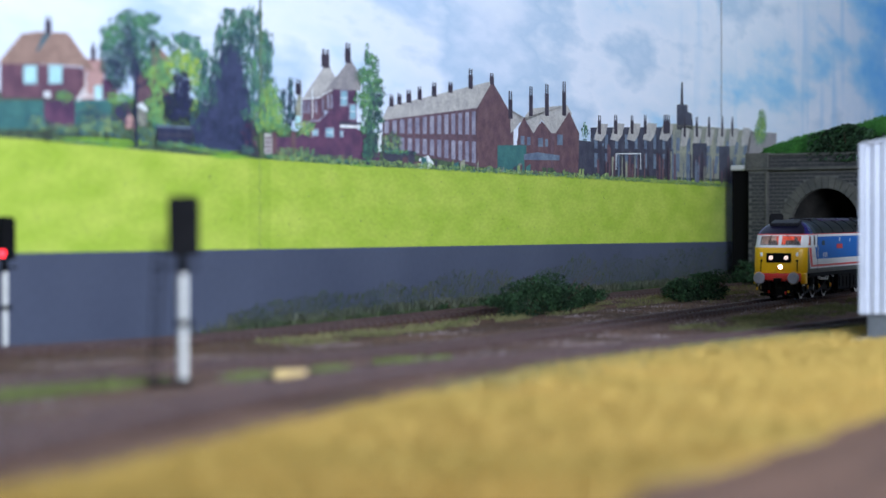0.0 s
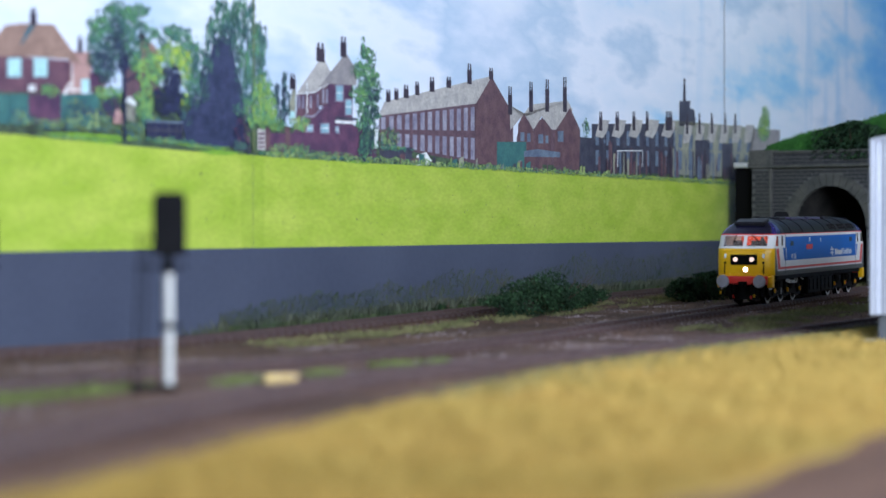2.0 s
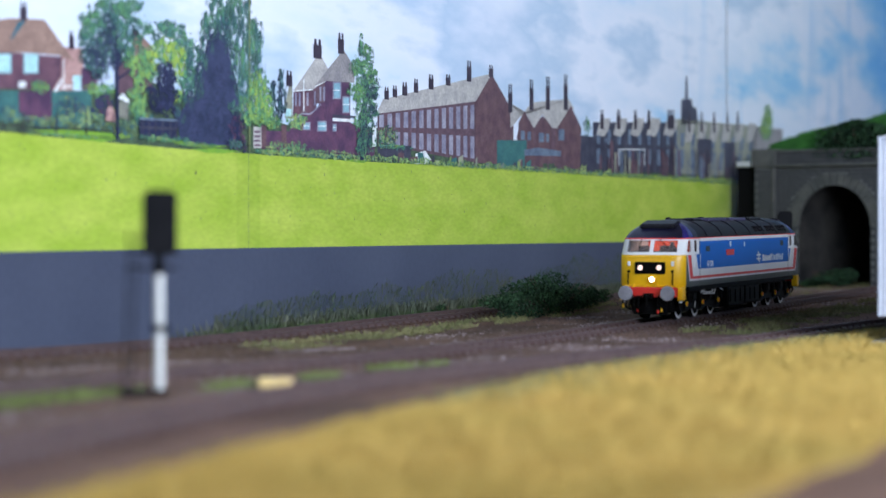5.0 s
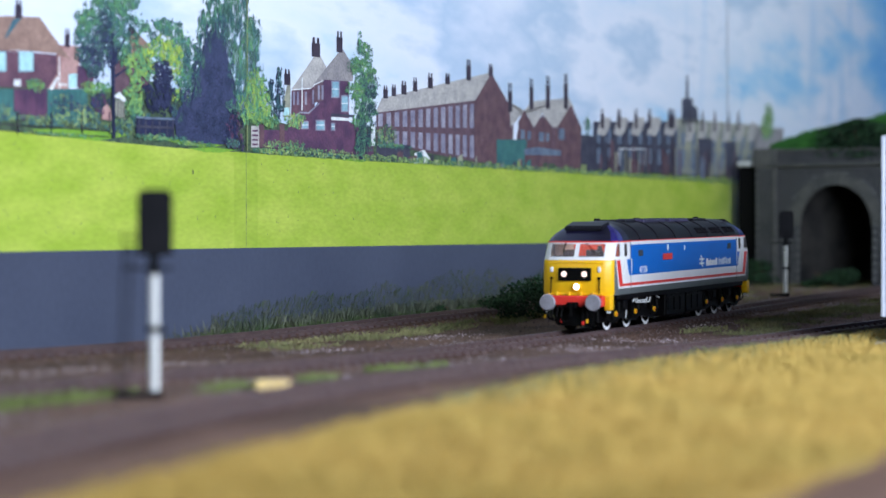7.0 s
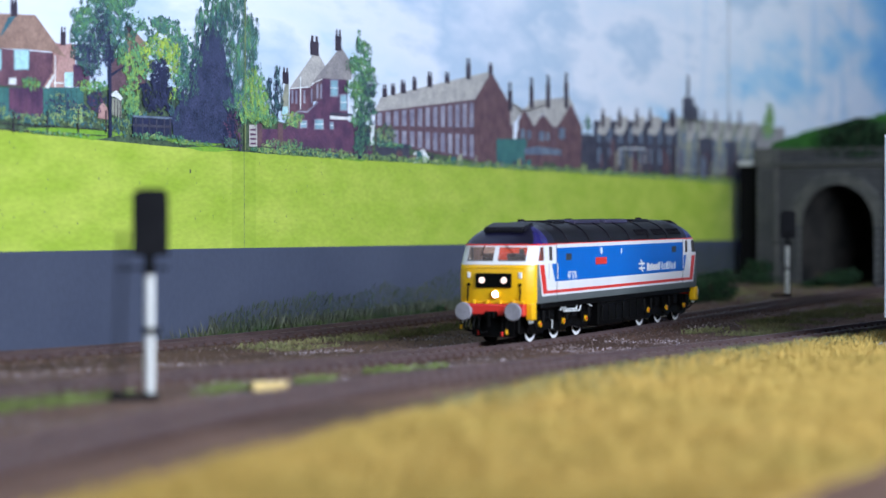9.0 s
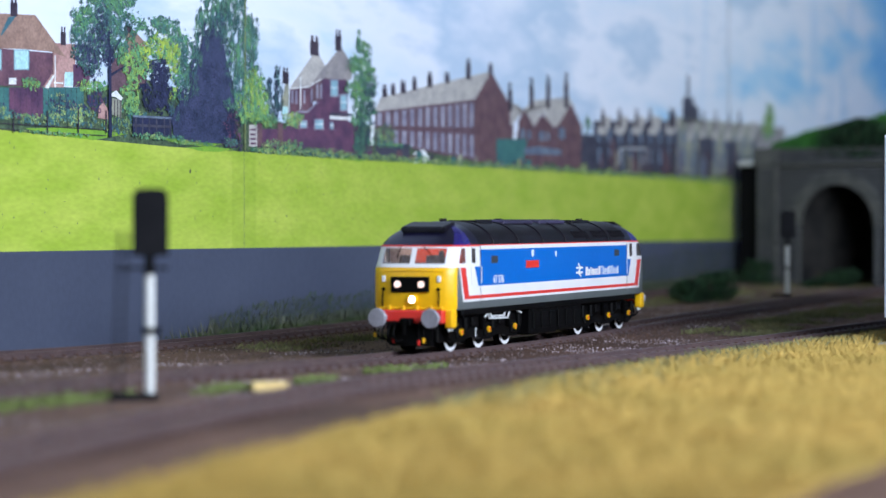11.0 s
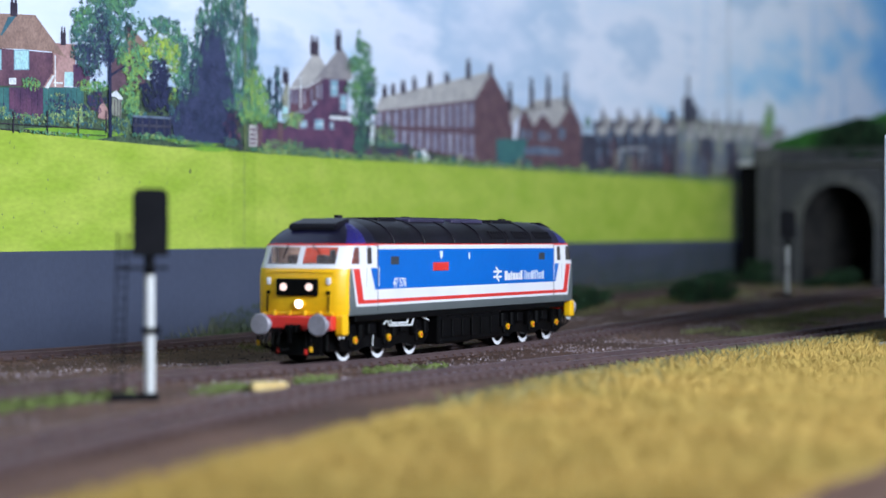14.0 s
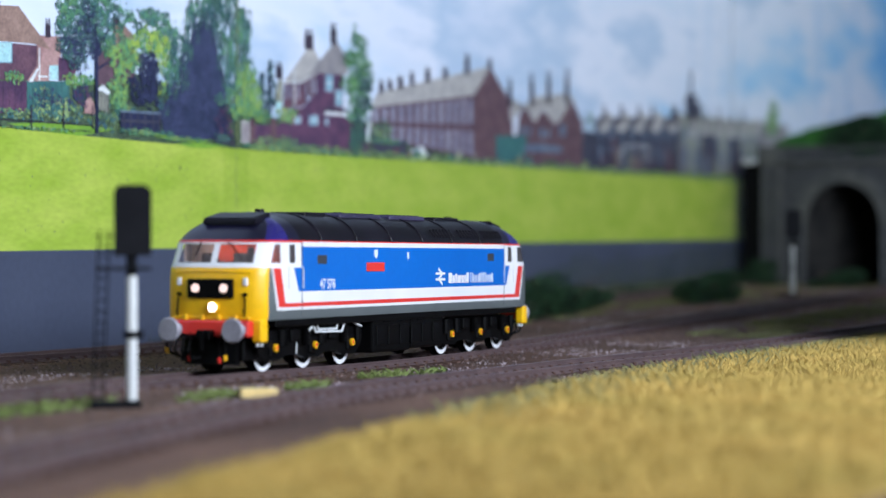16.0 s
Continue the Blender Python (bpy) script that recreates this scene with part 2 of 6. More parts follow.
def sky_nodes():
    """Printed clouds: white and pale violet masses over streaky blue."""
    nt = SKY_INK.node_tree
    b = nt.nodes["Principled BSDF"]
    tc = nt.nodes.new("ShaderNodeTexCoord")
    mp = nt.nodes.new("ShaderNodeMapping")
    mp.inputs["Scale"].default_value, mp.inputs["Location"].default_value = (2.2, 1, 8.0), (3.1, 0, 0.55)
    nt.links.new(tc.outputs["Object"], mp.inputs["Vector"])
    big = nt.nodes.new("ShaderNodeTexNoise")
    big.inputs["Scale"].default_value, big.inputs["Detail"].default_value, big.inputs["Roughness"].default_value = 1.6, 6, 0.55
    nt.links.new(mp.outputs[0], big.inputs["Vector"])
    sep = nt.nodes.new("ShaderNodeSeparateXYZ")
    nt.links.new(tc.outputs["Object"], sep.inputs[0])
    along = nt.nodes.new("ShaderNodeMapRange")
    along.inputs["From Min"].default_value, along.inputs["From Max"].default_value = -0.1, 1.5
    along.inputs["To Min"].default_value, along.inputs["To Max"].default_value = 0.15, 0.0
    nt.links.new(sep.outputs["X"], along.inputs["Value"])
    add = nt.nodes.new("ShaderNodeMath")
    nt.links.new(big.outputs["Fac"], add.inputs[0])
    nt.links.new(along.outputs[0], add.inputs[1])
    ramp = nt.nodes.new("ShaderNodeValToRGB")
    stops = [(0.34, srgb(116, 184, 238)), (0.42, srgb(160, 206, 241)), (0.50, srgb(216, 227, 246)), (0.58, srgb(228, 233, 249)), (0.66, srgb(186, 206, 231)), (0.74, srgb(216, 225, 245)), (0.84, srgb(232, 237, 250))]
    e = ramp.color_ramp.elements
    e[0].position, e[0].color = stops[0][0], (*stops[0][1], 1)
    e[1].position, e[1].color = stops[-1][0], (*stops[-1][1], 1)
    for p, c in stops[1:-1]:
        e.new(p).color = (*c, 1)
    nt.links.new(add.outputs[0], ramp.inputs["Fac"])
    # upright streaks where the print is rubbed, on the far panel
    mp2 = nt.nodes.new("ShaderNodeMapping")
    mp2.inputs["Scale"].default_value = (26, 1, 3.5)
    nt.links.new(tc.outputs["Object"], mp2.inputs["Vector"])
    rub = nt.nodes.new("ShaderNodeTexNoise")
    rub.inputs["Scale"].default_value, rub.inputs["Detail"].default_value = 1.0, 4
    nt.links.new(mp2.outputs[0], rub.inputs["Vector"])
    where = nt.nodes.new("ShaderNodeMapRange")
    where.inputs["From Min"].default_value, where.inputs["From Max"].default_value = 0.7, 1.2
    nt.links.new(sep.outputs["X"], where.inputs["Value"])
    amount = nt.nodes.new("ShaderNodeMapRange")
    amount.inputs["From Min"].default_value, amount.inputs["From Max"].default_value = 0.56, 0.7
    amount.inputs["To Max"].default_value = 0.6
    nt.links.new(rub.outputs["Fac"], amount.inputs["Value"])
    both = nt.nodes.new("ShaderNodeMath")
    both.operation = "MULTIPLY"
    nt.links.new(where.outputs[0], both.inputs[0])
    nt.links.new(amount.outputs[0], both.inputs[1])
    blend = nt.nodes.new("ShaderNodeMix")
    blend.data_type = "RGBA"
    blend.inputs[7].default_value = (*srgb(136, 194, 236), 1)
    nt.links.new(both.outputs[0], blend.inputs[0])
    nt.links.new(ramp.outputs["Color"], blend.inputs[6])
    nt.links.new(blend.outputs[2], b.inputs["Base Color"])


sky_nodes()

# ---- room shell ----


def room():
    for name, ext in (("floor", (-2.6, 2.6, -1.9, 2.4, -1.02, -1.0)), ("ceiling", (-2.6, 2.6, -1.9, 2.4, 1.6, 1.62)),
                      ("wall_west", (-2.62, -2.6, -1.9, 2.4, -1.0, 1.6)), ("wall_east", (2.6, 2.62, -1.9, 2.4, -1.0, 1.6)),
                      ("wall_north", (-2.6, 2.6, 2.4, 2.42, -1.0, 1.6)), ("wall_south", (-2.6, 2.6, -1.92, -1.9, -1.0, 1.6))):
        bm = bmesh.new()
        box(bm, *[c * 1000 for c in ext])
        ob = part(name, bm, ROOM_FLOOR if name == "floor" else ROOM_WALL, m=pose(0, 0.9, 0, 0, 0, HEAD))
        tagged(ob, "plain %s of the hobby room" % name.split("_")[0], "room shell", kind="structure")


room()


# ---- ground sheet ----
def ground():
    us = np.concatenate([np.arange(-1000, -500, 10), np.arange(-500, 700, 5), np.arange(700, 1700, 12)])
    vs = np.concatenate([np.arange(-176, 110, 3.5), np.arange(110, 520, 9)])
    verts = [(u * MM, -v * MM, ground_z(u, v) * MM) for u in us for v in vs]
    n = len(vs)
    faces = [(i * n + j, i * n + j + 1, (i + 1) * n + j + 1, (i + 1) * n + j) for i in range(len(us) - 1) for j in range(n - 1)]
    me = bpy.data.meshes.new("ground")
    me.from_pydata(verts, [], [f[::-1] for f in faces])
    me.materials.append(EARTH)
    me.shade_smooth()
    ob = new("ground", me)
    ob.matrix_basis = FRAME
    tagged(ob, "brown ballast and earth of a model railway baseboard", "ground", kind="structure")
    bm = bmesh.new()
    box(bm, -1000, 1690, -520, 176, -60, -8)
    tagged(part("baseboard", bm, ROOM_WALL, m=FRAME), "plain baseboard under the model scenery", "baseboard", kind="structure")


ground()


# ---- backdrop: grey plinth board and a flat printed scene ----
BACK_V = -165.0
SHEET = new("backdrop")
SHEET.matrix_basis = FRAME
tagged(SHEET, "flat printed town backdrop of brick terraces, trees and cloudy sky", "backdrop", kind="structure")


def printed(name, material, layer, pts, parent=None):
    """A flat printed shape of the backdrop sheet; points are (along, up)."""
    bm = bmesh.new()
    y = -BACK_V - 0.04 * layer
    if name == "printed_chimney":
        (a, b), (c, _), (_, d), _ = pts
        s, e = c - a, b + (d - b) * 0.7
        pts = [(a, b), (c, b), (c, e), (c - 0.08 * s, e), (c - 0.12 * s, d), (c - 0.36 * s, d), (c - 0.4 * s, e), (a + 0.4 * s, e), (a + 0.36 * s, d), (a + 0.12 * s, d), (a + 0.08 * s, e), (a, e)]
    poly(bm, [(u, y, z) for u, z in pts])
    return part(name, bm, material, parent or SHEET)


def printed_wall(material, layer, quad, nx, rows, glass, share):
    """A printed house front with its rows of windows."""
    wall = printed("printed_house", material, layer, quad)
    (a, b, c, d) = [Vector((p[0], p[1])) for p in quad]

    def at(s, t):
        p = a.lerp(b, s).lerp(d.lerp(c, s), t)
        return (p.x, p.y)
    for lo, hi in rows:
        for i in range(nx):
            s0, s1 = (i + 0.5 - share / 2) / nx, (i + 0.5 + share / 2) / nx
            printed("printed_window", glass, layer + 0.6, [at(s0, lo), at(s1, lo), at(s1, hi), at(s0, hi)], wall)


def leaves(bm, n, spot, size, y):
    for _ in range(n):
        u, z = spot()
        a, r = random.uniform(0, 6.28), size * random.uniform(0.35, 1.0)
        k = random.choice((4, 5, 6))
        yy = y - random.uniform(0, 0.05)
        poly(bm, [(u + r * random.uniform(0.6, 1.1) * math.cos(a + 6.283 * i / k), yy, z + r * random.uniform(0.6, 1.1) * math.sin(a + 6.283 * i / k)) for i in range(k)])


def leaf_mesh(n, spot, size, lift):
    bm = bmesh.new()
    leaves(bm, n, spot, size, -BACK_V - lift)
    return bm


def printed_crown(lobes, inks, n, size, lift, droop=1.0):
    """A printed tree crown: shade, leaves and highlights dabbed over its lobes (along, up, half width, half height)."""
    rng = np.random.default_rng(n + int(lobes[0][0]) + 500)
    area_of = np.array([a * b for _, _, a, b in lobes])
    share = area_of / area_of.sum()
    whole = None
    for k, (name, tone, count, r0, cut) in enumerate((("printed_tree", inks[0], 1.2, 1.0, -0.22), ("printed_leaves", inks[1], 2.0, 0.62, -0.02), ("printed_highlights", inks[2], 1.7, 0.46, 0.1))):
        verts, faces = [], []
        for _ in range(int(n * count)):
            u, z, ru, rz = lobes[rng.choice(len(lobes), p=share)]
            a, d = rng.uniform(0, 6.283), rng.random() ** 0.5 * 1.22
            cu, cz = d * math.cos(a), d * math.sin(a)
            u, z = u + ru * cu, z + rz * cz
            clump = noise.noise((u * 0.3, 7.0 * k + 3, z * 0.3 / droop)) + 0.5 * noise.noise((u * 0.75, 5.0 * k, z * 0.75 / droop))
            lit = 0.28 * (cz - 0.5 * cu) if k == 2 else 0.0
            if clump + lit < cut + 1.1 * max(0.0, d - 0.72) + rng.normal(0, 0.08):
                continue
            r = size * r0 * rng.uniform(0.4, 1.0)
            turn, sides, i = rng.uniform(0, 6.283), int(rng.integers(3, 6)), len(verts)
            y = -BACK_V - lift - 0.02 * k - rng.uniform(0, 0.018)
            for q in range(sides):
                w = turn + 6.283 * q / sides
                f = r * rng.uniform(0.5, 1.25)
                verts.append(((u + f * math.cos(w) / droop ** 0.5) * MM, y * MM, (z + f * math.sin(w) * droop ** 0.8) * MM))
            faces.append(tuple(range(i, i + sides)))
        me = bpy.data.meshes.new(name)
        me.from_pydata(verts, [], faces)
        me.materials.append(tone)
        ob = new(name, me)
        ob.parent = whole or SHEET
        tagged(ob, kind="stuff")
        whole = whole or ob


def printed_hedge(u0, u1, z0, z1, material, n):
    bm = bmesh.new()

    def spot():
        u = random.uniform(u0, u1)
        return u, z0 + (z1 - z0) * random.random() * (0.5 + 0.6 * abs(noise.noise((u * 0.05, 0, 0))))
    leaves(bm, n * 6, spot, 1.1, -BACK_V - 0.55)
    hedge = tagged(part("printed_hedge", bm, P_HEDGE, SHEET), kind="stuff")
    tagged(part("printed_leaves", leaf_mesh(n * 4, spot, 0.8, 0.69), P_LEAF_LIGHT, hedge), kind="stuff")
    tagged(part("printed_leaves", leaf_mesh(n * 4, spot, 0.8, 0.62), P_LEAF_DARK, hedge), kind="stuff")


def backdrop():
    bm = bmesh.new()
    box(bm, -950, 1640, -BACK_V, -BACK_V + 3, 34, 520)
    part("sky_sheet", bm, SKY_INK, SHEET)
    bm = bmesh.new()
    box(bm, 1640, 1643, -700, -BACK_V, -10, 520)
    part("sky_sheet", bm, SKY_INK, SHEET, "printed sky on the end panel")
    bm = bmesh.new()
    box(bm, -950, 1052, -BACK_V - 1.5, -BACK_V + 2, -8, 38, 0.4)
    ob = part("plinth_board", bm, PLINTH, m=FRAME)
    tagged(ob, "dark grey painted board below the printed backdrop", "plinth", kind="structure")
    edge = [(-950, 88.0)] + FIELD_EDGE + [(1052, 89.8)]
    printed("printed_shrubbery", P_SCRUB, 1.1, [(-95, 82), (310, 82), (310, 104), (200, 101), (150, 106), (40, 108), (-95, 107)])
    printed("printed_shrubbery", P_SCRUB, 2, [(-95, 82), (172, 82), (172, 93), (60, 97), (-95, 99)])
    printed("printed_shrubbery", P_SCRUB, 1.5, [(172, 82), (1040, 84), (1040, 92), (520, 92), (172, 95)])
    printed("printed_field", FIELD_INK, 3, [(-950, 30)] + [(1052, 30)] + edge[::-1])


FIELD_EDGE = [(-93, 87.6), (-47, 87.6), (7, 86.4), (87, 85.2), (158, 85.0), (291, 84.6), (440, 85.6), (637, 86.8), (851, 88.3), (1024, 89.6)]
backdrop()
printed("printed_house", P_BRICK, 2, [(-74.3, 104.4), (-8.7, 107.3), (-8.7, 121.6), (-74.2, 120.1)])
printed("printed_house_side", P_PINK, 2, [(-9.6, 106.8), (-0.5, 107.3), (-0.1, 120.8), (-9.5, 122.0)])
printed("printed_roof", P_ROOF, 3, [(-76.1, 119.1), (-58.2, 133.1), (-47.2, 134.9), (-22.1, 136.4), (0.8, 120.4), (-10.4, 122.0), (-31.2, 121.6)])
printed("printed_roof_shade", P_TEAL_DARK, 4, [(-47.3, 126.2), (-41.7, 134.0), (-36.0, 134.8), (-46.5, 125.8)])
printed("printed_chimney", P_DARK, 5, [(-40.1, 134.6), (-35.2, 135.1), (-35.2, 142.5), (-40.0, 142.0)])
printed("printed_frame", P_PANE, 4, [(-57.1, 111.4), (-46.5, 112.0), (-46.5, 120.3), (-57.1, 119.5)])
printed("printed_window", P_GLASS, 5, [(-56.3, 111.9), (-47.3, 112.4), (-47.3, 119.8), (-56.3, 119.1)])
printed("printed_frame", P_PANE, 4, [(-37.7, 112.6), (-26.7, 113.3), (-26.7, 121.7), (-37.7, 120.9)])
printed("printed_window", P_GLASS, 5, [(-36.9, 113.1), (-27.5, 113.7), (-27.5, 121.2), (-36.9, 120.5)])
printed("printed_pipe", P_WHITE, 4, [(-7.9, 106.9), (-7.0, 106.9), (-7.0, 120.8), (-7.8, 120.7)])
printed("printed_window", P_WHITE, 4, [(-41.4, 106.4), (-36.1, 106.7), (-36.1, 109.4), (-41.3, 109.1)])
printed("printed_chimney", P_DARK, 3, [(-3.1, 125.4), (0.8, 125.6), (0.8, 133.3), (-3.1, 133.0)])
printed("printed_fence", P_TEAL, 6, [(-81.8, 90.7), (-41.4, 92.5), (-41.4, 105.2), (-81.7, 102.9)])
printed("printed_fence", P_MAROON, 6, [(-41.4, 92.5), (-16.8, 93.6), (-16.7, 106.6), (-41.4, 105.2)])
printed("printed_fence", P_TEAL, 6, [(-16.8, 93.6), (14.4, 95.0), (14.4, 108.4), (-16.7, 106.6)])
for k in range(24):
    u = -80.2 + k * (3.75 + 0.0135 * k)
    printed("printed_panel_joint", P_DARK, 7, [(u - 0.1, 91.0 + 0.045 * (u + 80)), (u + 0.1, 91.0 + 0.045 * (u + 80)), (u + 0.15, 102.8 + 0.055 * (u + 80)), (u - 0.1, 102.8 + 0.055 * (u + 80))])
printed("printed_undergrowth", P_SCRUB, 1.3, [(10, 86), (104, 85), (104, 110), (60, 116), (24, 108)])
printed("printed_house", P_BRICK2, 1.6, [(37.1, 122.3), (66.7, 129.0), (66.7, 109.7), (37.0, 108.1)])
printed("printed_roof", P_ROOF, 1.8, [(46.8, 125.9), (50.1, 135.9), (55.6, 136.6), (66.3, 131.3), (63.3, 125.9), (42.4, 121.5)])
printed("printed_chimney", P_DARK, 2.2, [(48.3, 134.6), (53.8, 135.0), (53.8, 139.1), (48.3, 138.7)])
printed("printed_house_side", P_PINK, 1.9, [(-7.1, 125.9), (8.5, 126.5), (8.1, 114.8), (-0.8, 113.2)])
printed("printed_window", P_GLASS, 2.2, [(0.0, 108.2), (6.5, 108.6), (6.5, 114.5), (0.0, 114.1)])
printed("printed_house", P_MAROON, 2.3, [(6.5, 108.1), (19.6, 108.8), (19.6, 118.7), (6.5, 117.8)])
printed("printed_wall_low", P_PINK, 2.6, [(-16.9, 106.2), (-10.1, 112.6), (-0.8, 113.2), (-1.2, 106.7)])
printed("printed_path", P_WHITE, 6.4, [(-15.3, 106.6), (-9.5, 112.1), (-7.9, 112.2), (-12.6, 106.3)])
printed("printed_path", P_WHITE, 6.5, [(-8.7, 109.4), (-1.6, 109.6), (-1.6, 108.9), (-8.7, 108.7)])
printed_crown([(-47.0, 94.5, 8.2, 2.5), (-32.2, 93.0, 11.3, 2.1), (-16.9, 92.8, 11.6, 2.4), (-2.2, 94.4, 13.9, 2.9), (15.0, 95.1, 12.3, 3.6), (42.4, 92.9, 13.0, 4.1), (55.5, 98.0, 8.8, 4.6)], (P_LEAF_DARK, P_HEDGE, P_LEAF_LIGHT), 900, 1.0, 0.5)
printed_crown([(-48.8, 95.5, 5.5, 2.6), (-3.2, 99.8, 9.5, 4.6), (10.9, 98.3, 8.2, 3.3)], (P_SHADE, P_LEAF_BACK, P_HEDGE), 300, 1.0, 0.46)
printed_crown([(-25.5, 107.5, 6.3, 2.4), (17.1, 108.4, 7.8, 2.7), (27.5, 109.8, 6.7, 2.0)], (P_LEAF_MID, P_LEAF_LIGHT, P_LEAF_LIGHT), 330, 0.9, 0.52)
printed_crown([(24.3, 103.2, 7.1, 4.7)], (P_SHADE, P_MAROON, P_SHADE), 220, 1.0, 0.5)
printed("printed_greenhouse", P_STONE, 13.5, [(37.0, 105.0), (44.6, 104.5), (44.5, 96.4), (36.4, 97.8)])
printed("printed_shed_roof", P_WHITE, 13.8, [(33.8, 105.6), (40.2, 108.6), (45.9, 105.4), (44.1, 104.2), (39.2, 105.6)])
printed("printed_glazing_bar", P_DARK, 13.9, [(38.5, 104.1), (39.2, 104.2), (39.1, 96.4), (38.5, 96.4)])
printed("printed_glazing_bar", P_DARK, 13.9, [(41.1, 104.3), (41.7, 104.3), (41.7, 96.5), (41.1, 96.5)])
printed("printed_glazing_bar", P_DARK, 13.9, [(43.3, 104.4), (43.9, 104.4), (43.9, 96.6), (43.2, 96.6)])
printed("printed_path", P_PINK, 13.2, [(25.4, 95.6), (26.4, 100.7), (29.6, 102.6), (33.0, 100.4), (33.8, 95.4)])
printed_crown([(55.6, 139.2, 7.1, 5.2), (63.4, 139.3, 5.6, 2.9), (51.2, 131.4, 6.6, 4.6)], (P_LEAF_BACK, P_LEAF_MID, P_LEAF_MID), 330, 0.9, 0.5)
printed_crown([(56.6, 121.9, 12.8, 4.9), (63.3, 127.0, 7.6, 2.9), (55.5, 116.6, 8.8, 3.7), (53.3, 109.0, 7.9, 5.2), (53.3, 102.0, 7.0, 5.2), (46.8, 123.0, 7.4, 2.5)], (P_LEAF_MID, P_LEAF_LIGHT, P_LEAF_LIGHT), 1200, 1.0, 0.54)
printed_crown([(78.1, 141.7, 6.9, 2.6), (83.9, 140.4, 14.4, 4.0), (89.7, 135.5, 11.7, 4.8), (98.7, 132.5, 8.1, 6.0), (100.4, 124.2, 6.2, 8.4), (96.8, 116.7, 7.1, 7.2), (69.0, 135.1, 4.1, 2.8)], (P_LEAF_BACK, P_LEAF_DARK, P_LEAF_MID), 1500, 1.0, 0.5)
printed_crown([(78.1, 133.2, 9.2, 3.6), (79.2, 129.3, 14.3, 4.5), (89.7, 124.1, 6.6, 8.4), (68.9, 120.4, 6.3, 4.7), (85.0, 127.4, 10.5, 4.8), (93.2, 109.9, 9.0, 3.4), (66.7, 126.7, 5.4, 2.8)], (P_LEAF_MID, P_LEAF_YELLOW, P_LEAF_YELLOW), 1150, 1.0, 0.62)
printed_crown([(76.2, 117.9, 8.3, 7.3), (73.9, 109.5, 12.8, 6.1), (75.7, 103.7, 11.9, 3.5), (81.5, 114.7, 5.6, 8.3)], (P_NIGHT, P_NIGHT, P_SHADE), 1300, 1.0, 0.72)
printed_crown([(29.7, 142.8, 15.2, 7.0), (18.2, 134.5, 12.0, 5.8), (37.1, 135.5, 11.1, 7.1), (12.6, 138.5, 8.6, 4.0), (24.4, 127.1, 18.0, 4.7), (40.3, 143.7, 9.9, 5.9), (12.0, 122.3, 6.9, 4.7), (43.5, 129.1, 7.4, 5.1), (51.2, 149.6, 7.9, 2.5), (30.7, 147.4, 10.1, 3.4), (19.6, 118.3, 8.3, 4.5), (8.5, 130.4, 4.9, 4.4)], (P_LEAF_BACK, P_LEAF_DARK, P_LEAF_MID), 3000, 0.95, 0.82)
printed_crown([(25.4, 125.5, 14.7, 4.7), (15.1, 122.5, 8.6, 5.6), (28.6, 135.3, 7.6, 6.8), (21.2, 116.8, 7.1, 4.5), (33.9, 123.3, 6.0, 5.0)], (P_SHADE, P_NIGHT, P_LEAF_BACK), 620, 1.0, 0.9)
printed_crown([(15.1, 139.9, 7.4, 4.0), (29.7, 146.8, 9.3, 2.9), (40.3, 144.3, 7.3, 5.0), (11.0, 135.1, 5.3, 4.0), (46.8, 147.7, 7.8, 2.3), (42.4, 125.0, 5.6, 3.0)], (P_LEAF_MID, P_LEAF_MID, P_LEAF_LIGHT), 420, 0.8, 0.94)
printed("printed_trunk", P_NIGHT, 25, [(33.4, 87.6), (36.2, 87.7), (35.4, 121.0), (34.0, 136.0), (33.4, 121.0)])
printed("printed_limb", P_NIGHT, 24.6, [(32.4, 119.7), (33.9, 118.9), (15.5, 126.2), (15.1, 126.4)])
printed("printed_limb", P_NIGHT, 24.6, [(34.5, 123.3), (36.0, 122.5), (45.1, 133.0), (44.6, 133.2)])
printed("printed_limb", P_NIGHT, 24.6, [(33.2, 128.9), (34.7, 128.1), (25.9, 138.3), (25.5, 138.5)])
printed("printed_limb", P_NIGHT, 24.6, [(34.5, 115.3), (36.0, 114.5), (48.3, 120.0), (47.8, 120.2)])
printed_crown([(124.8, 156.0, 8.5, 4.4), (127.3, 147.6, 14.5, 5.7), (116.1, 139.9, 6.4, 7.3), (133.6, 151.2, 10.1, 5.0), (110.0, 127.3, 4.9, 7.3), (106.3, 116.1, 5.3, 7.3)], (P_LEAF_BACK, P_LEAF_DARK, P_LEAF_MID), 1100, 1.0, 0.6, 1.8)
printed("printed_conifer", P_SHADE, 17.2, [(127.3, 143.2), (119.1, 137.7), (113.7, 131.8), (109.3, 121.1), (104.4, 111.1), (92.0, 103.9), (88.2, 98.3), (89.6, 90.0), (106.3, 88.0), (138.5, 88.3), (148.8, 92.2), (145.8, 118.4), (139.4, 129.2), (134.1, 141.3)])
printed_crown([(127.3, 143.2, 8.5, 4.2), (117.3, 136.9, 5.4, 6.1), (112.4, 128.6, 4.4, 7.3), (108.8, 117.5, 4.4, 7.3), (100.3, 108.5, 7.2, 4.8), (89.6, 100.8, 4.7, 4.8), (136.1, 140.2, 4.6, 7.5), (141.2, 126.9, 3.6, 8.7)], (P_SHADE, P_LEAF_BACK, P_LEAF_DARK), 1100, 0.95, 0.8, 1.8)
printed_crown([(121.0, 104.7, 22.3, 7.4), (106.3, 96.7, 16.9, 6.3), (131.0, 95.2, 15.1, 6.2), (126.0, 120.9, 10.0, 7.4)], (P_NIGHT, P_NIGHT, P_SHADE), 700, 0.7, 0.74)
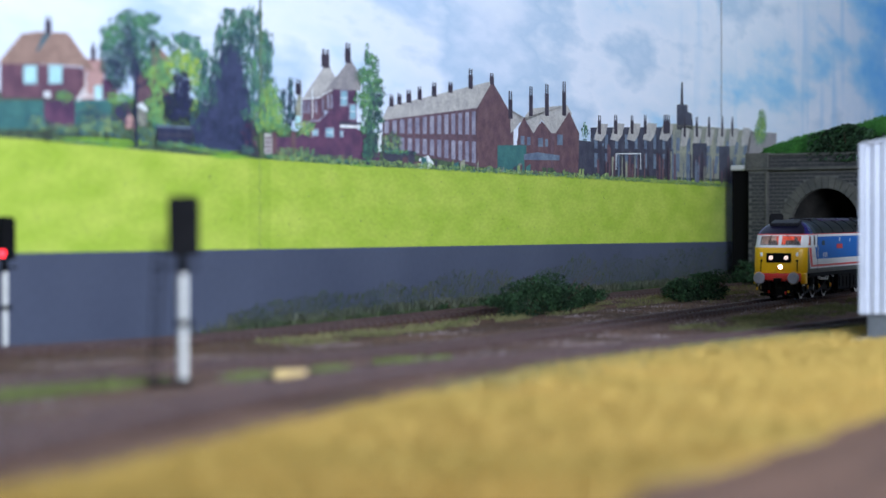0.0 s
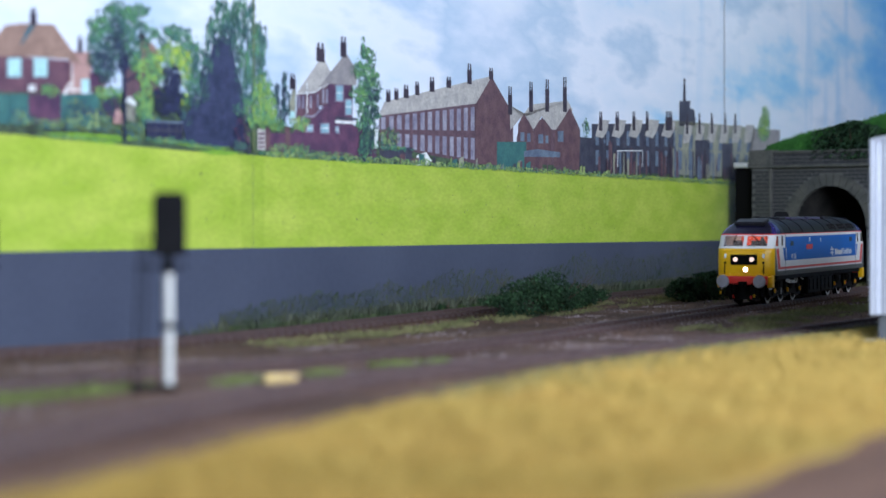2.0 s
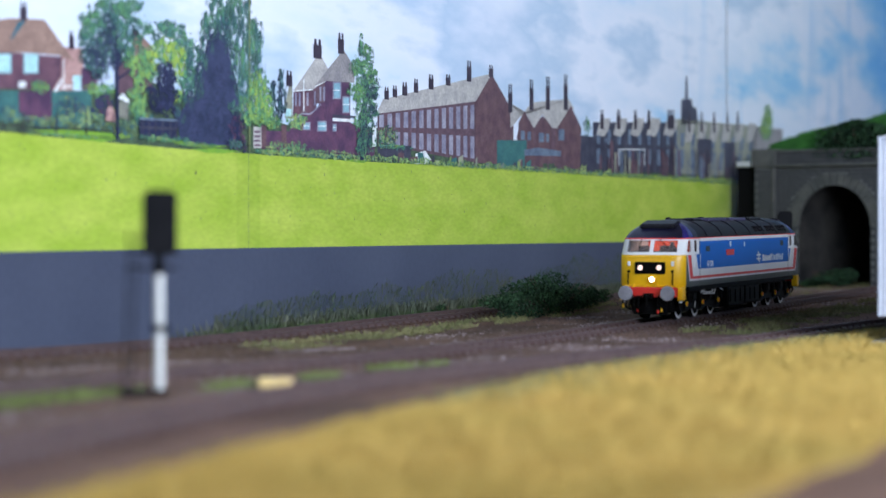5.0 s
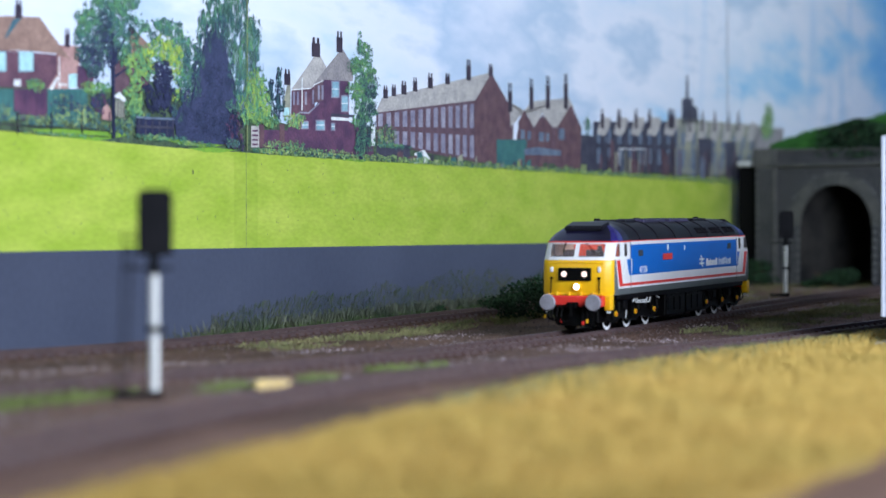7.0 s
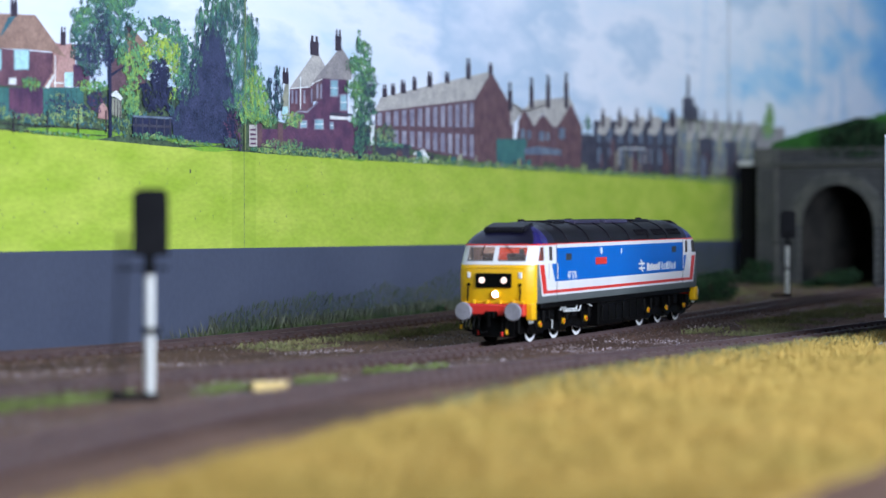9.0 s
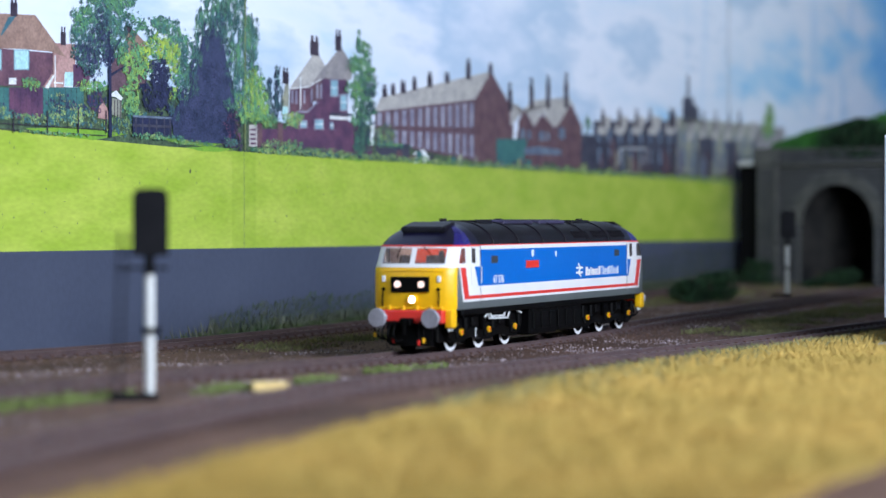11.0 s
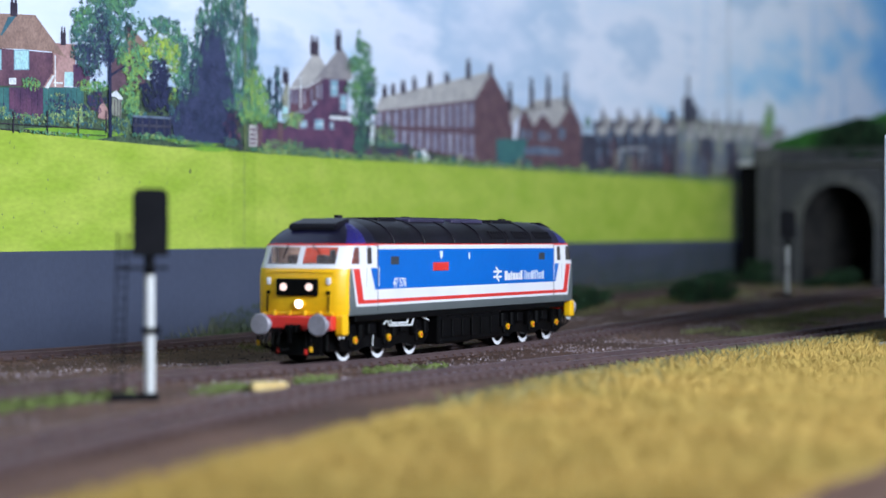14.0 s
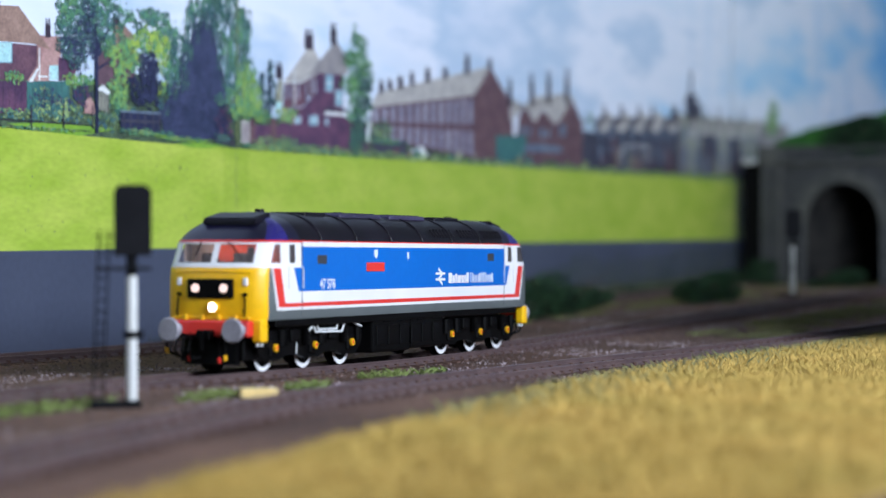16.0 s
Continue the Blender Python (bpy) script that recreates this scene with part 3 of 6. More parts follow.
printed_crown([(148.9, 153.8, 11.4, 8.8), (142.5, 156.9, 7.7, 5.0), (154.1, 141.6, 16.2, 8.8), (166.0, 143.8, 6.4, 8.4), (160.7, 130.7, 12.2, 8.9), (147.6, 133.6, 6.2, 7.5), (155.4, 119.0, 11.0, 11.4), (154.1, 107.5, 8.9, 8.8), (167.3, 132.4, 4.3, 6.4)], (P_LEAF_BACK, P_LEAF_DARK, P_LEAF_MID), 3000, 0.85, 0.84, 2.4)
printed_crown([(167.3, 118.4, 10.7, 6.4), (163.3, 109.3, 12.7, 7.6), (174.0, 107.2, 8.6, 5.4), (180.8, 101.7, 9.3, 3.1), (161.9, 101.6, 10.6, 3.8)], (P_LEAF_MID, P_LEAF_LIGHT, P_LEAF_YELLOW), 1000, 0.9, 0.9, 1.5)
printed_crown([(145.0, 97.7, 8.2, 7.3), (142.4, 89.5, 7.7, 3.3), (151.4, 89.8, 4.2, 3.8)], (P_NIGHT, P_MAROON, P_NIGHT), 420, 1.0, 0.96)
printed_crown([(141.1, 107.5, 5.6, 2.7), (142.4, 89.5, 6.7, 2.3), (92.0, 89.5, 6.1, 1.4), (78.0, 89.6, 6.9, 1.7)], (P_LEAF_BACK, P_LEAF_DARK, P_LEAF_MID), 240, 0.9, 1.0)
printed("printed_bench", P_NIGHT, 24, [(53.3, 88.7), (87.3, 89.9), (87.3, 99.2), (53.3, 97.7)])
printed("printed_bench_rail", P_FARPANE, 25, [(53.7, 98.2), (87.3, 98.8), (87.3, 97.8), (53.7, 97.3)])
printed("printed_bench_rail", P_SLATE, 25, [(53.7, 94.3), (87.3, 94.9), (87.3, 93.8), (53.7, 93.1)])
printed("printed_slat", P_SLATE, 25.4, [(55.5, 89.0), (56.6, 89.0), (56.6, 96.9), (55.5, 96.9)])
printed("printed_slat", P_SLATE, 25.4, [(61.2, 89.2), (62.4, 89.3), (62.4, 97.2), (61.3, 97.1)])
printed("printed_slat", P_SLATE, 25.4, [(67.1, 89.4), (68.2, 89.5), (68.2, 97.4), (67.1, 97.4)])
printed("printed_slat", P_SLATE, 25.4, [(73.4, 89.7), (74.6, 89.7), (74.6, 97.7), (73.4, 97.7)])
printed("printed_slat", P_SLATE, 25.4, [(80.3, 89.9), (81.5, 90.0), (81.5, 98.0), (80.3, 98.0)])
printed("printed_slat", P_SLATE, 25.4, [(85.4, 90.1), (86.6, 90.1), (86.6, 98.3), (85.4, 98.2)])
printed_crown([(68.9, 89.3, 15.8, 1.2), (106.3, 87.5, 19.3, 1.1), (178.0, 86.6, 16.3, 1.0), (-7.2, 87.6, 23.7, 0.7)], (P_LEAF_MID, P_HEDGE, P_LEAF_LIGHT), 420, 0.8, 1.04)
printed("printed_field_shadow", P_FIELD_SHADE, 4.4, [(-31.3, 88.9), (8.3, 90.9), (51.1, 89.8), (22.2, 85.9), (-5.2, 86.8)])
printed("printed_field_shadow", P_FIELD_SHADE, 4.4, [(78.0, 88.5), (111.1, 90.2), (146.2, 89.3), (122.6, 86.3), (99.9, 86.7)])
printed("printed_field_shadow", P_FIELD_SHADE, 4.4, [(101.5, 85.4), (124.7, 86.6), (148.8, 86.0), (132.6, 84.2), (116.8, 84.0)])
printed("printed_rail", P_DARK, 20, [(-70.6, 90.3), (31.6, 90.8), (31.6, 90.5), (-70.6, 90.0)])
printed("printed_rail", P_DARK, 20, [(-70.6, 88.0), (31.6, 88.3), (31.6, 88.0), (-70.6, 87.8)])
printed("printed_fence_post", P_DARK, 20, [(-39.4, 86.6), (-38.6, 86.6), (-38.6, 95.9), (-39.4, 95.8)])
printed("printed_fence_post", P_DARK, 20, [(-14.7, 87.5), (-13.9, 87.5), (-13.8, 97.0), (-14.7, 97.0)])
printed("printed_fence_post", P_DARK, 20, [(9.0, 88.4), (9.9, 88.5), (9.9, 98.2), (9.1, 98.1)])
printed("printed_fence_post", P_DARK, 20, [(31.1, 89.3), (32.0, 89.3), (32.0, 99.2), (31.1, 99.2)])
printed("printed_seam_post", P_POLE, 22, [(157.4, 86.0), (158.8, 86.0), (158.8, 182.0), (157.4, 182.0)])
printed("printed_overlap", P_OVERLAP, 4, [(146, 38), (170, 37.8), (170, 85.0), (146, 85.2)])
printed("printed_seam", P_POLE, 5, [(157.9, 38), (158.4, 38), (158.4, 85.2), (157.9, 85.2)])
printed("printed_house", P_STONE, 1.6, [(197.1, 104.4), (205.5, 104.8), (205.6, 123.8), (201.8, 121.3), (197.1, 110.9)])
printed("printed_window", P_GLASS, 2.0, [(197.7, 105.2), (204.3, 105.5), (204.3, 109.5), (197.7, 109.2)])
printed("printed_chimney", P_DARK, 2.2, [(198.7, 120.9), (205.3, 121.3), (205.3, 129.1), (198.7, 128.7)])
printed("printed_house", P_BRICK, 2, [(206.2, 105.5), (232.9, 106.8), (232.9, 122.0), (228.7, 121.1), (206.8, 119.0)])
printed("printed_house", P_MAROON, 2.4, [(226.4, 106.5), (236.2, 113.6), (231.9, 123.8), (242.9, 126.7), (273.6, 127.8), (273.6, 97.8), (202.4, 95.2), (202.4, 102.2), (216.7, 107.8)])
printed("printed_house", P_BRICK2, 2.6, [(232.9, 113.5), (231.9, 123.7), (242.9, 126.6), (242.8, 115.0)])
printed("printed_roof", P_ROOF_PALE, 3, [(206.5, 119.0), (234.6, 139.4), (237.9, 139.6), (247.2, 132.3), (229.6, 121.0)])
printed("printed_roof", P_ROOF_OLD, 4, [(230.6, 122.7), (263.5, 143.5), (266.3, 143.7), (279.6, 135.1), (278.1, 127.3), (243.2, 126.2)])
printed("printed_eaves", P_WHITE, 4.6, [(230.6, 122.7), (243.2, 126.0), (243.2, 125.6), (230.9, 122.1)])
printed("printed_eaves", P_WHITE, 3.6, [(206.5, 119.0), (228.7, 121.1), (228.7, 120.5), (206.5, 118.4)])
printed("printed_chimney", P_DARK, 5, [(229.3, 137.5), (238.9, 138.2), (238.9, 147.7), (229.3, 147.0)])
printed("printed_chimney", P_DARK, 5, [(258.4, 141.9), (265.6, 142.5), (265.6, 153.2), (258.4, 152.6)])
printed("printed_pipe", P_WHITE, 4.2, [(217.6, 108.7), (218.9, 108.8), (218.9, 126.0), (217.7, 125.9)])
printed("printed_coping", P_WINDOW, 4.4, [(201.8, 102.1), (215.7, 108.0), (225.4, 108.2), (237.9, 113.9), (237.9, 113.0), (226.0, 107.3), (216.4, 107.2), (202.4, 101.3)])
printed("printed_frame", P_WINDOW, 4.8, [(251.9, 117.0), (262.1, 117.5), (262.2, 126.8), (251.9, 126.2)])
printed("printed_window", P_PANE, 5.4, [(253.3, 117.7), (260.8, 118.1), (260.8, 126.0), (253.3, 125.5)])
printed("printed_glazing_bar", P_WHITE, 5.6, [(252.6, 121.5), (261.5, 122.0), (261.5, 122.4), (252.6, 122.0)])
printed("printed_frame", P_WINDOW, 4.8, [(263.5, 110.0), (273.2, 110.4), (273.2, 119.7), (263.5, 119.1)])
printed("printed_window", P_PANE, 5.4, [(264.9, 110.7), (271.8, 111.0), (271.8, 118.8), (264.9, 118.4)])
printed("printed_glazing_bar", P_WHITE, 5.6, [(264.2, 114.4), (272.5, 114.9), (272.5, 115.3), (264.2, 114.9)])
printed("printed_frame", P_WINDOW, 4.8, [(217.3, 99.0), (225.7, 99.3), (225.7, 103.6), (217.3, 103.3)])
printed("printed_window", P_PANE, 5.4, [(218.6, 99.6), (224.4, 99.9), (224.4, 102.8), (218.6, 102.6)])
printed("printed_glazing_bar", P_WHITE, 5.6, [(217.9, 101.0), (225.1, 101.3), (225.1, 101.7), (217.9, 101.4)])
printed("printed_frame", P_WINDOW, 4.8, [(233.5, 98.9), (244.8, 99.3), (244.8, 105.0), (233.6, 104.6)])
printed("printed_window", P_PANE, 5.4, [(234.9, 99.5), (243.5, 99.9), (243.5, 104.2), (234.9, 103.9)])
printed("printed_glazing_bar", P_WHITE, 5.6, [(234.2, 101.6), (244.2, 102.0), (244.2, 102.5), (234.2, 102.0)])
printed("printed_frame", P_WINDOW, 4.8, [(251.6, 99.6), (256.7, 99.8), (256.7, 104.0), (251.6, 103.8)])
printed("printed_window", P_PANE, 5.4, [(252.9, 100.3), (255.3, 100.3), (255.3, 103.2), (252.9, 103.1)])
printed("printed_glazing_bar", P_WHITE, 5.6, [(252.2, 101.6), (256.0, 101.7), (256.0, 102.2), (252.2, 102.0)])
printed("printed_window", P_WINDOW, 4.8, [(236.2, 115.3), (238.5, 115.4), (238.5, 122.9), (236.2, 122.7)])
printed("printed_window", P_WINDOW, 4.8, [(240.5, 115.5), (242.8, 115.6), (242.9, 123.1), (240.5, 123.0)])
printed("printed_window", P_WINDOW, 3.4, [(208.1, 111.2), (210.3, 111.3), (210.3, 118.0), (208.1, 117.9)])
printed("printed_window", P_WINDOW, 3.4, [(212.5, 111.4), (214.8, 111.5), (214.8, 118.3), (212.5, 118.2)])
printed("printed_window", P_WINDOW, 3.4, [(221.5, 111.9), (223.8, 112.0), (223.8, 118.8), (221.5, 118.6)])
printed("printed_window", P_WINDOW, 3.4, [(230.0, 112.6), (231.9, 112.7), (231.9, 120.1), (230.0, 120.0)])
printed("printed_porch", P_WHITE, 6, [(251.9, 107.0), (279.5, 107.3), (279.5, 105.8), (251.9, 105.2)])
printed("printed_porch", P_SLATE, 5.8, [(251.9, 108.8), (279.5, 109.2), (279.5, 108.0), (251.9, 107.3)])
printed("printed_fence", P_MAROON, 6, [(171.8, 86.9), (303.9, 87.7), (303.9, 100.9), (273.6, 105.2), (258.0, 104.6), (258.0, 99.7), (171.8, 96.9)])
printed("printed_pier", P_GABLE, 6.6, [(171.2, 87.2), (176.6, 87.4), (176.6, 99.9), (171.2, 99.7)])
printed("printed_pier", P_GABLE, 6.6, [(193.1, 87.9), (198.6, 88.1), (198.7, 100.8), (193.1, 100.6)])
printed_crown([(208.7, 102.7, 8.9, 3.5), (213.5, 104.4, 7.0, 2.6), (186.3, 101.5, 6.7, 2.9)], (P_LEAF_MID, P_HEDGE, P_LEAF_YELLOW), 420, 0.9, 0.4)
printed_crown([(183.9, 118.9, 3.0, 4.6), (183.9, 113.1, 4.6, 7.2), (193.1, 123.7, 3.7, 5.2), (193.1, 115.1, 5.3, 8.7), (189.4, 109.1, 6.1, 5.8)], (P_NIGHT, P_LEAF_BACK, P_LEAF_DARK), 800, 0.8, 0.3, 2.0)
printed_crown([(168.9, 120.1, 8.3, 6.2), (173.3, 111.2, 9.0, 7.1), (168.8, 105.3, 11.9, 5.7)], (P_LEAF_MID, P_LEAF_LIGHT, P_LEAF_YELLOW), 700, 0.9, 0.9, 1.4)
printed_crown([(193.1, 89.0, 15.4, 2.9), (210.3, 90.3, 9.5, 2.6), (228.0, 87.5, 19.6, 2.1), (258.0, 87.8, 20.5, 1.8), (183.9, 87.6, 7.3, 2.0)], (P_LEAF_MID, P_HEDGE, P_LEAF_LIGHT), 600, 0.8, 0.42)
printed("printed_rail", P_DARK, 12, [(171.8, 88.3), (285.9, 88.1), (285.9, 87.6), (171.8, 87.9)])
printed("printed_rail", P_DARK, 12, [(171.8, 86.8), (285.9, 86.4), (285.9, 85.9), (171.8, 86.4)])
printed("printed_gate", P_ROOF_PALE, 9, [(162.9, 87.8), (171.2, 88.0), (171.2, 98.8), (162.9, 98.5)])
printed("printed_gate_gap", P_MAROON, 9.6, [(164.1, 95.6), (170.0, 95.8), (170.0, 96.8), (164.1, 96.6)])
printed("printed_gate_gap", P_MAROON, 9.6, [(164.1, 93.3), (170.0, 93.5), (170.0, 94.5), (164.1, 94.3)])
printed("printed_gate_gap", P_MAROON, 9.6, [(164.1, 91.1), (170.0, 91.3), (170.0, 92.3), (164.1, 92.0)])
printed("printed_gate_gap", P_MAROON, 9.6, [(164.1, 88.8), (170.0, 89.0), (170.0, 90.0), (164.1, 89.8)])
printed("printed_trunk", P_NIGHT, 18, [(284.5, 85.2), (289.5, 85.4), (290.9, 120.3), (288.8, 120.2)])
printed_crown([(285.9, 150.1, 2.5, 4.7), (292.0, 144.0, 9.3, 4.7), (288.4, 134.9, 15.0, 6.2), (297.4, 127.7, 13.0, 6.6), (285.9, 122.4, 15.0, 5.3), (293.1, 114.2, 14.4, 7.5), (289.5, 105.9, 11.5, 5.9), (291.6, 96.2, 10.1, 6.5), (285.9, 90.6, 7.1, 4.0)], (P_LEAF_BACK, P_LEAF_MID, P_LEAF_MID), 3600, 0.95, 0.8)
printed_crown([(297.4, 123.8, 10.1, 9.4), (294.9, 109.6, 10.1, 7.8), (289.5, 98.4, 7.9, 6.2), (288.0, 92.2, 7.9, 4.0)], (P_NIGHT, P_LEAF_BACK, P_LEAF_BACK), 520, 0.95, 0.86)
printed_crown([(284.2, 137.0, 9.2, 5.6), (282.4, 122.9, 9.9, 4.6), (293.8, 145.4, 6.5, 3.7), (300.3, 131.8, 7.3, 4.1)], (P_LEAF_MID, P_LEAF_LIGHT, P_LEAF_LIGHT), 420, 0.85, 0.9)
printed_crown([(320.6, 99.6, 12.0, 5.1), (313.1, 96.2, 8.9, 3.2)], (P_LEAF_BACK, P_HEDGE, P_LEAF_MID), 380, 1.0, 0.5)
printed_crown([(330.0, 94.0, 22.0, 1.3)], (P_LEAF_DARK, P_LEAF_MID, P_LEAF_LIGHT), 240, 0.8, 0.54)
printed("printed_post", P_WHITE, 9, [(301.0, 93.2), (306.1, 93.4), (306.1, 105.1), (301.0, 104.8)])
printed("printed_field_shadow", P_FIELD_SHADE, 4.4, [(261.4, 84.3), (282.3, 86.1), (300.3, 85.4), (289.5, 83.8)])
printed_wall(P_BRICK2, 2, [(308, 95.0), (449, 88.2), (449, 126.6), (308, 112.1)], 13, [(0.06, 0.42), (0.54, 0.93)], P_WINDOW, 0.56)
printed("printed_gable", P_GABLE, 2, [(449, 88.2), (511, 88.5), (511, 122.0), (474, 144.6), (447, 126.5)])
printed("printed_roof", P_ROOF_PALE, 3, [(307, 111.7), (315, 120.2), (475, 144.7), (449, 125.9)])
printed("printed_chimney", P_DARK, 4, [(317, 120.3), (323, 120.6), (323, 127.5), (317, 127.2)])
printed("printed_chimney", P_DARK, 4, [(328, 122.1), (334, 122.5), (334, 128.8), (328, 128.4)])
printed("printed_chimney", P_DARK, 4, [(341, 123.8), (348, 124.2), (348, 131.5), (341, 131.1)])
printed("printed_chimney", P_DARK, 4, [(357, 126.3), (363, 126.6), (363, 134.4), (357, 134.0)])
printed("printed_chimney", P_DARK, 4, [(378, 129.4), (385, 129.8), (385, 138.3), (378, 137.9)])
printed("printed_chimney", P_DARK, 4, [(403, 133.2), (410, 133.6), (410, 139.9), (403, 139.5)])
printed("printed_chimney", P_DARK, 4, [(435, 137.4), (442, 137.8), (442, 150.1), (435, 149.6)])
printed("printed_chimney", P_DARK, 4, [(470, 142.3), (477, 142.8), (477, 149.8), (470, 149.3)])
printed("printed_chimney", P_DARK, 4, [(502, 121.6), (509, 121.9), (509, 139.8), (502, 139.3)])
printed("printed_wall_low", P_SLATE, 4, [(308, 86.3), (353, 87.5), (353, 95.3), (308, 93.7)])
printed("printed_van", P_WHITE, 6, [(358, 85.1), (359, 90.9), (373, 93.3), (385, 85.8)])
printed("printed_van_window", P_TEAL, 7, [(362, 89.1), (370, 89.3), (370, 91.9), (362, 91.7)])
printed("printed_house", P_BRICK2, 2, [(517.2, 107.0), (517.2, 90.6), (596.6, 90.9), (596.5, 123.3), (524.5, 118.2)])
printed("printed_roof", P_ROOF_PALE, 3, [(506.0, 111.6), (505.0, 127.8), (524.5, 120.0), (541.9, 130.0), (611.7, 135.9), (621.1, 130.2), (601.9, 115.5), (580.5, 115.0), (562.3, 123.2), (547.0, 113.3), (530.4, 123.6)])
printed("printed_gable", P_GABLE, 3.4, [(519.6, 90.7), (519.6, 115.8), (529.9, 123.6), (547.0, 112.7), (547.0, 91.4)])
printed("printed_gable", P_GABLE, 3.4, [(549.5, 91.5), (549.5, 112.6), (562.3, 122.5), (579.5, 114.6), (579.5, 91.4)])
printed("printed_gable", P_GABLE, 3.6, [(584.8, 89.6), (586.9, 113.8), (616.1, 131.5), (636.2, 116.9), (633.9, 88.4)])
printed("printed_chimney", P_DARK, 4.4, [(538.9, 125.1), (545.9, 125.4), (545.9, 145.0), (538.9, 144.6)])
printed("printed_chimney", P_DARK, 4.4, [(568.5, 126.5), (575.8, 126.9), (575.8, 148.4), (568.5, 147.9)])
printed("printed_chimney", P_DARK, 4.4, [(601.9, 128.1), (609.5, 128.5), (609.5, 152.1), (601.9, 151.6)])
printed("printed_window", P_FARPANE, 4.2, [(523.5, 105.0), (530.4, 105.3), (530.4, 111.1), (523.5, 110.9)])
printed("printed_window", P_FARPANE, 4.2, [(535.4, 105.1), (541.4, 105.3), (541.4, 110.8), (535.4, 110.6)])
printed("printed_window", P_FARPANE, 4.2, [(555.6, 104.7), (564.9, 105.0), (564.9, 111.0), (555.6, 110.7)])
printed("printed_window", P_FARPANE, 4.2, [(569.0, 105.2), (574.3, 105.4), (574.2, 110.6), (569.0, 110.4)])
printed("printed_window", P_FARPANE, 4.2, [(592.2, 107.1), (603.0, 107.5), (603.0, 114.8), (592.2, 114.4)])
printed("printed_shed", P_FARPANE, 5.2, [(529.4, 98.7), (554.6, 100.9), (596.5, 100.0), (596.5, 96.6), (529.5, 95.0)])
printed("printed_shed", P_GABLE, 5.4, [(530.4, 95.0), (562.3, 95.6), (562.3, 87.8), (530.4, 87.0)])
printed("printed_container", P_TEAL, 5, [(483, 86.3), (534, 87.6), (534, 105.0), (483, 103.2)])
printed_wall(P_SLATE, 2, [(660, 88.5), (862, 90.7), (862, 130.9), (660, 122.1)], 9, [(0.15, 0.45), (0.55, 0.85)], P_FARPANE, 0.30)
printed("printed_roof", P_ROOF_PALE, 3, [(667, 113.8), (676, 125.9), (697, 126.1), (692, 117.9), (683, 112.8)])
printed("printed_roof", P_ROOF_PALE, 3, [(702, 115.1), (712, 127.6), (734, 127.8), (729, 119.4), (719, 114.2)])
printed("printed_roof", P_ROOF_PALE, 3, [(739, 116.5), (749, 129.3), (772, 129.5), (767, 120.9), (757, 115.6)])
printed("printed_roof", P_ROOF_PALE, 3, [(777, 118.0), (788, 131.0), (812, 131.3), (806, 122.5), (796, 117.0)])
printed("printed_roof", P_ROOF_PALE, 3, [(817, 119.6), (828, 132.9), (854, 133.1), (848, 124.2), (837, 118.6)])
printed("printed_chimney", P_DARK, 4, [(675, 118.0), (682, 118.3), (682, 131.8), (675, 131.4)])
printed("printed_chimney", P_DARK, 4, [(710, 119.5), (718, 119.8), (718, 133.5), (710, 133.1)])
printed("printed_chimney", P_DARK, 4, [(748, 121.0), (755, 121.3), (755, 135.3), (748, 134.9)])
printed("printed_chimney", P_DARK, 4, [(779, 122.2), (786, 122.6), (786, 136.8), (778, 136.4)])
printed("printed_chimney", P_DARK, 4, [(827, 124.2), (835, 124.6), (835, 139.2), (827, 138.8)])
printed("printed_chimney", P_DARK, 4, [(835, 124.6), (844, 124.9), (844, 139.6), (835, 139.2)])
printed("printed_goal_post", P_WHITE, 7, [(714, 104.4), (772, 106.3), (772, 107.0), (714, 105.1)])
printed("printed_goal_post", P_WHITE, 7, [(714, 93.0), (715.3, 93.1), (715.3, 105.2), (714, 105.1)])
printed("printed_goal_post", P_WHITE, 7, [(770.7, 94.4), (772, 94.5), (772, 107.0), (770.7, 106.9)])
printed("printed_church", P_SLATE, 3, [(861.4, 128.7), (905.1, 130.5), (903.7, 136.7), (900.9, 143.7), (890.0, 144.4), (890.0, 150.3), (862.0, 148.8)])
printed("printed_spire", P_DARK, 3.4, [(871.2, 148.7), (878.6, 149.1), (877.2, 167.4), (873.2, 167.2)])
printed("printed_seam", P_ROOF_PALE, 9, [(983.6, 135.6), (985.4, 135.7), (985.0, 257.9), (983.2, 257.6)])
printed_wall(P_STONE, 3, [(851, 90.4), (1054, 92.1), (1081, 136.5), (851, 133.0)], 8, [(0.1, 0.45), (0.5, 0.75)], P_FARPANE, 0.35)
printed("printed_roof", P_ROOF_PALE, 4, [(871, 115.5), (876, 130.6), (897, 130.6), (888, 117.0)])
printed("printed_roof", P_ROOF_PALE, 4, [(903, 116.6), (909, 132.0), (930, 132.1), (921, 118.2)])
printed("printed_roof", P_ROOF_PALE, 4, [(936, 117.8), (943, 133.5), (965, 133.5), (955, 119.4)])
printed("printed_roof", P_ROOF_PALE, 4, [(971, 119.0), (977, 135.0), (1000, 135.0), (990, 120.6)])
printed("printed_roof", P_ROOF_PALE, 4, [(1007, 120.3), (1013, 136.5), (1037, 136.6), (1027, 121.9)])
printed("printed_roof", P_ROOF_PALE, 4, [(1044, 121.6), (1051, 138.2), (1075, 138.2), (1065, 123.3)])
printed("printed_chimney", P_DARK, 5, [(879, 123.7), (885, 123.9), (885, 139.9), (879, 139.6)])
printed("printed_chimney", P_DARK, 5, [(912, 125.0), (918, 125.2), (918, 141.4), (912, 141.1)])
printed("printed_chimney", P_DARK, 5, [(946, 126.3), (952, 126.6), (952, 143.0), (946, 142.7)])
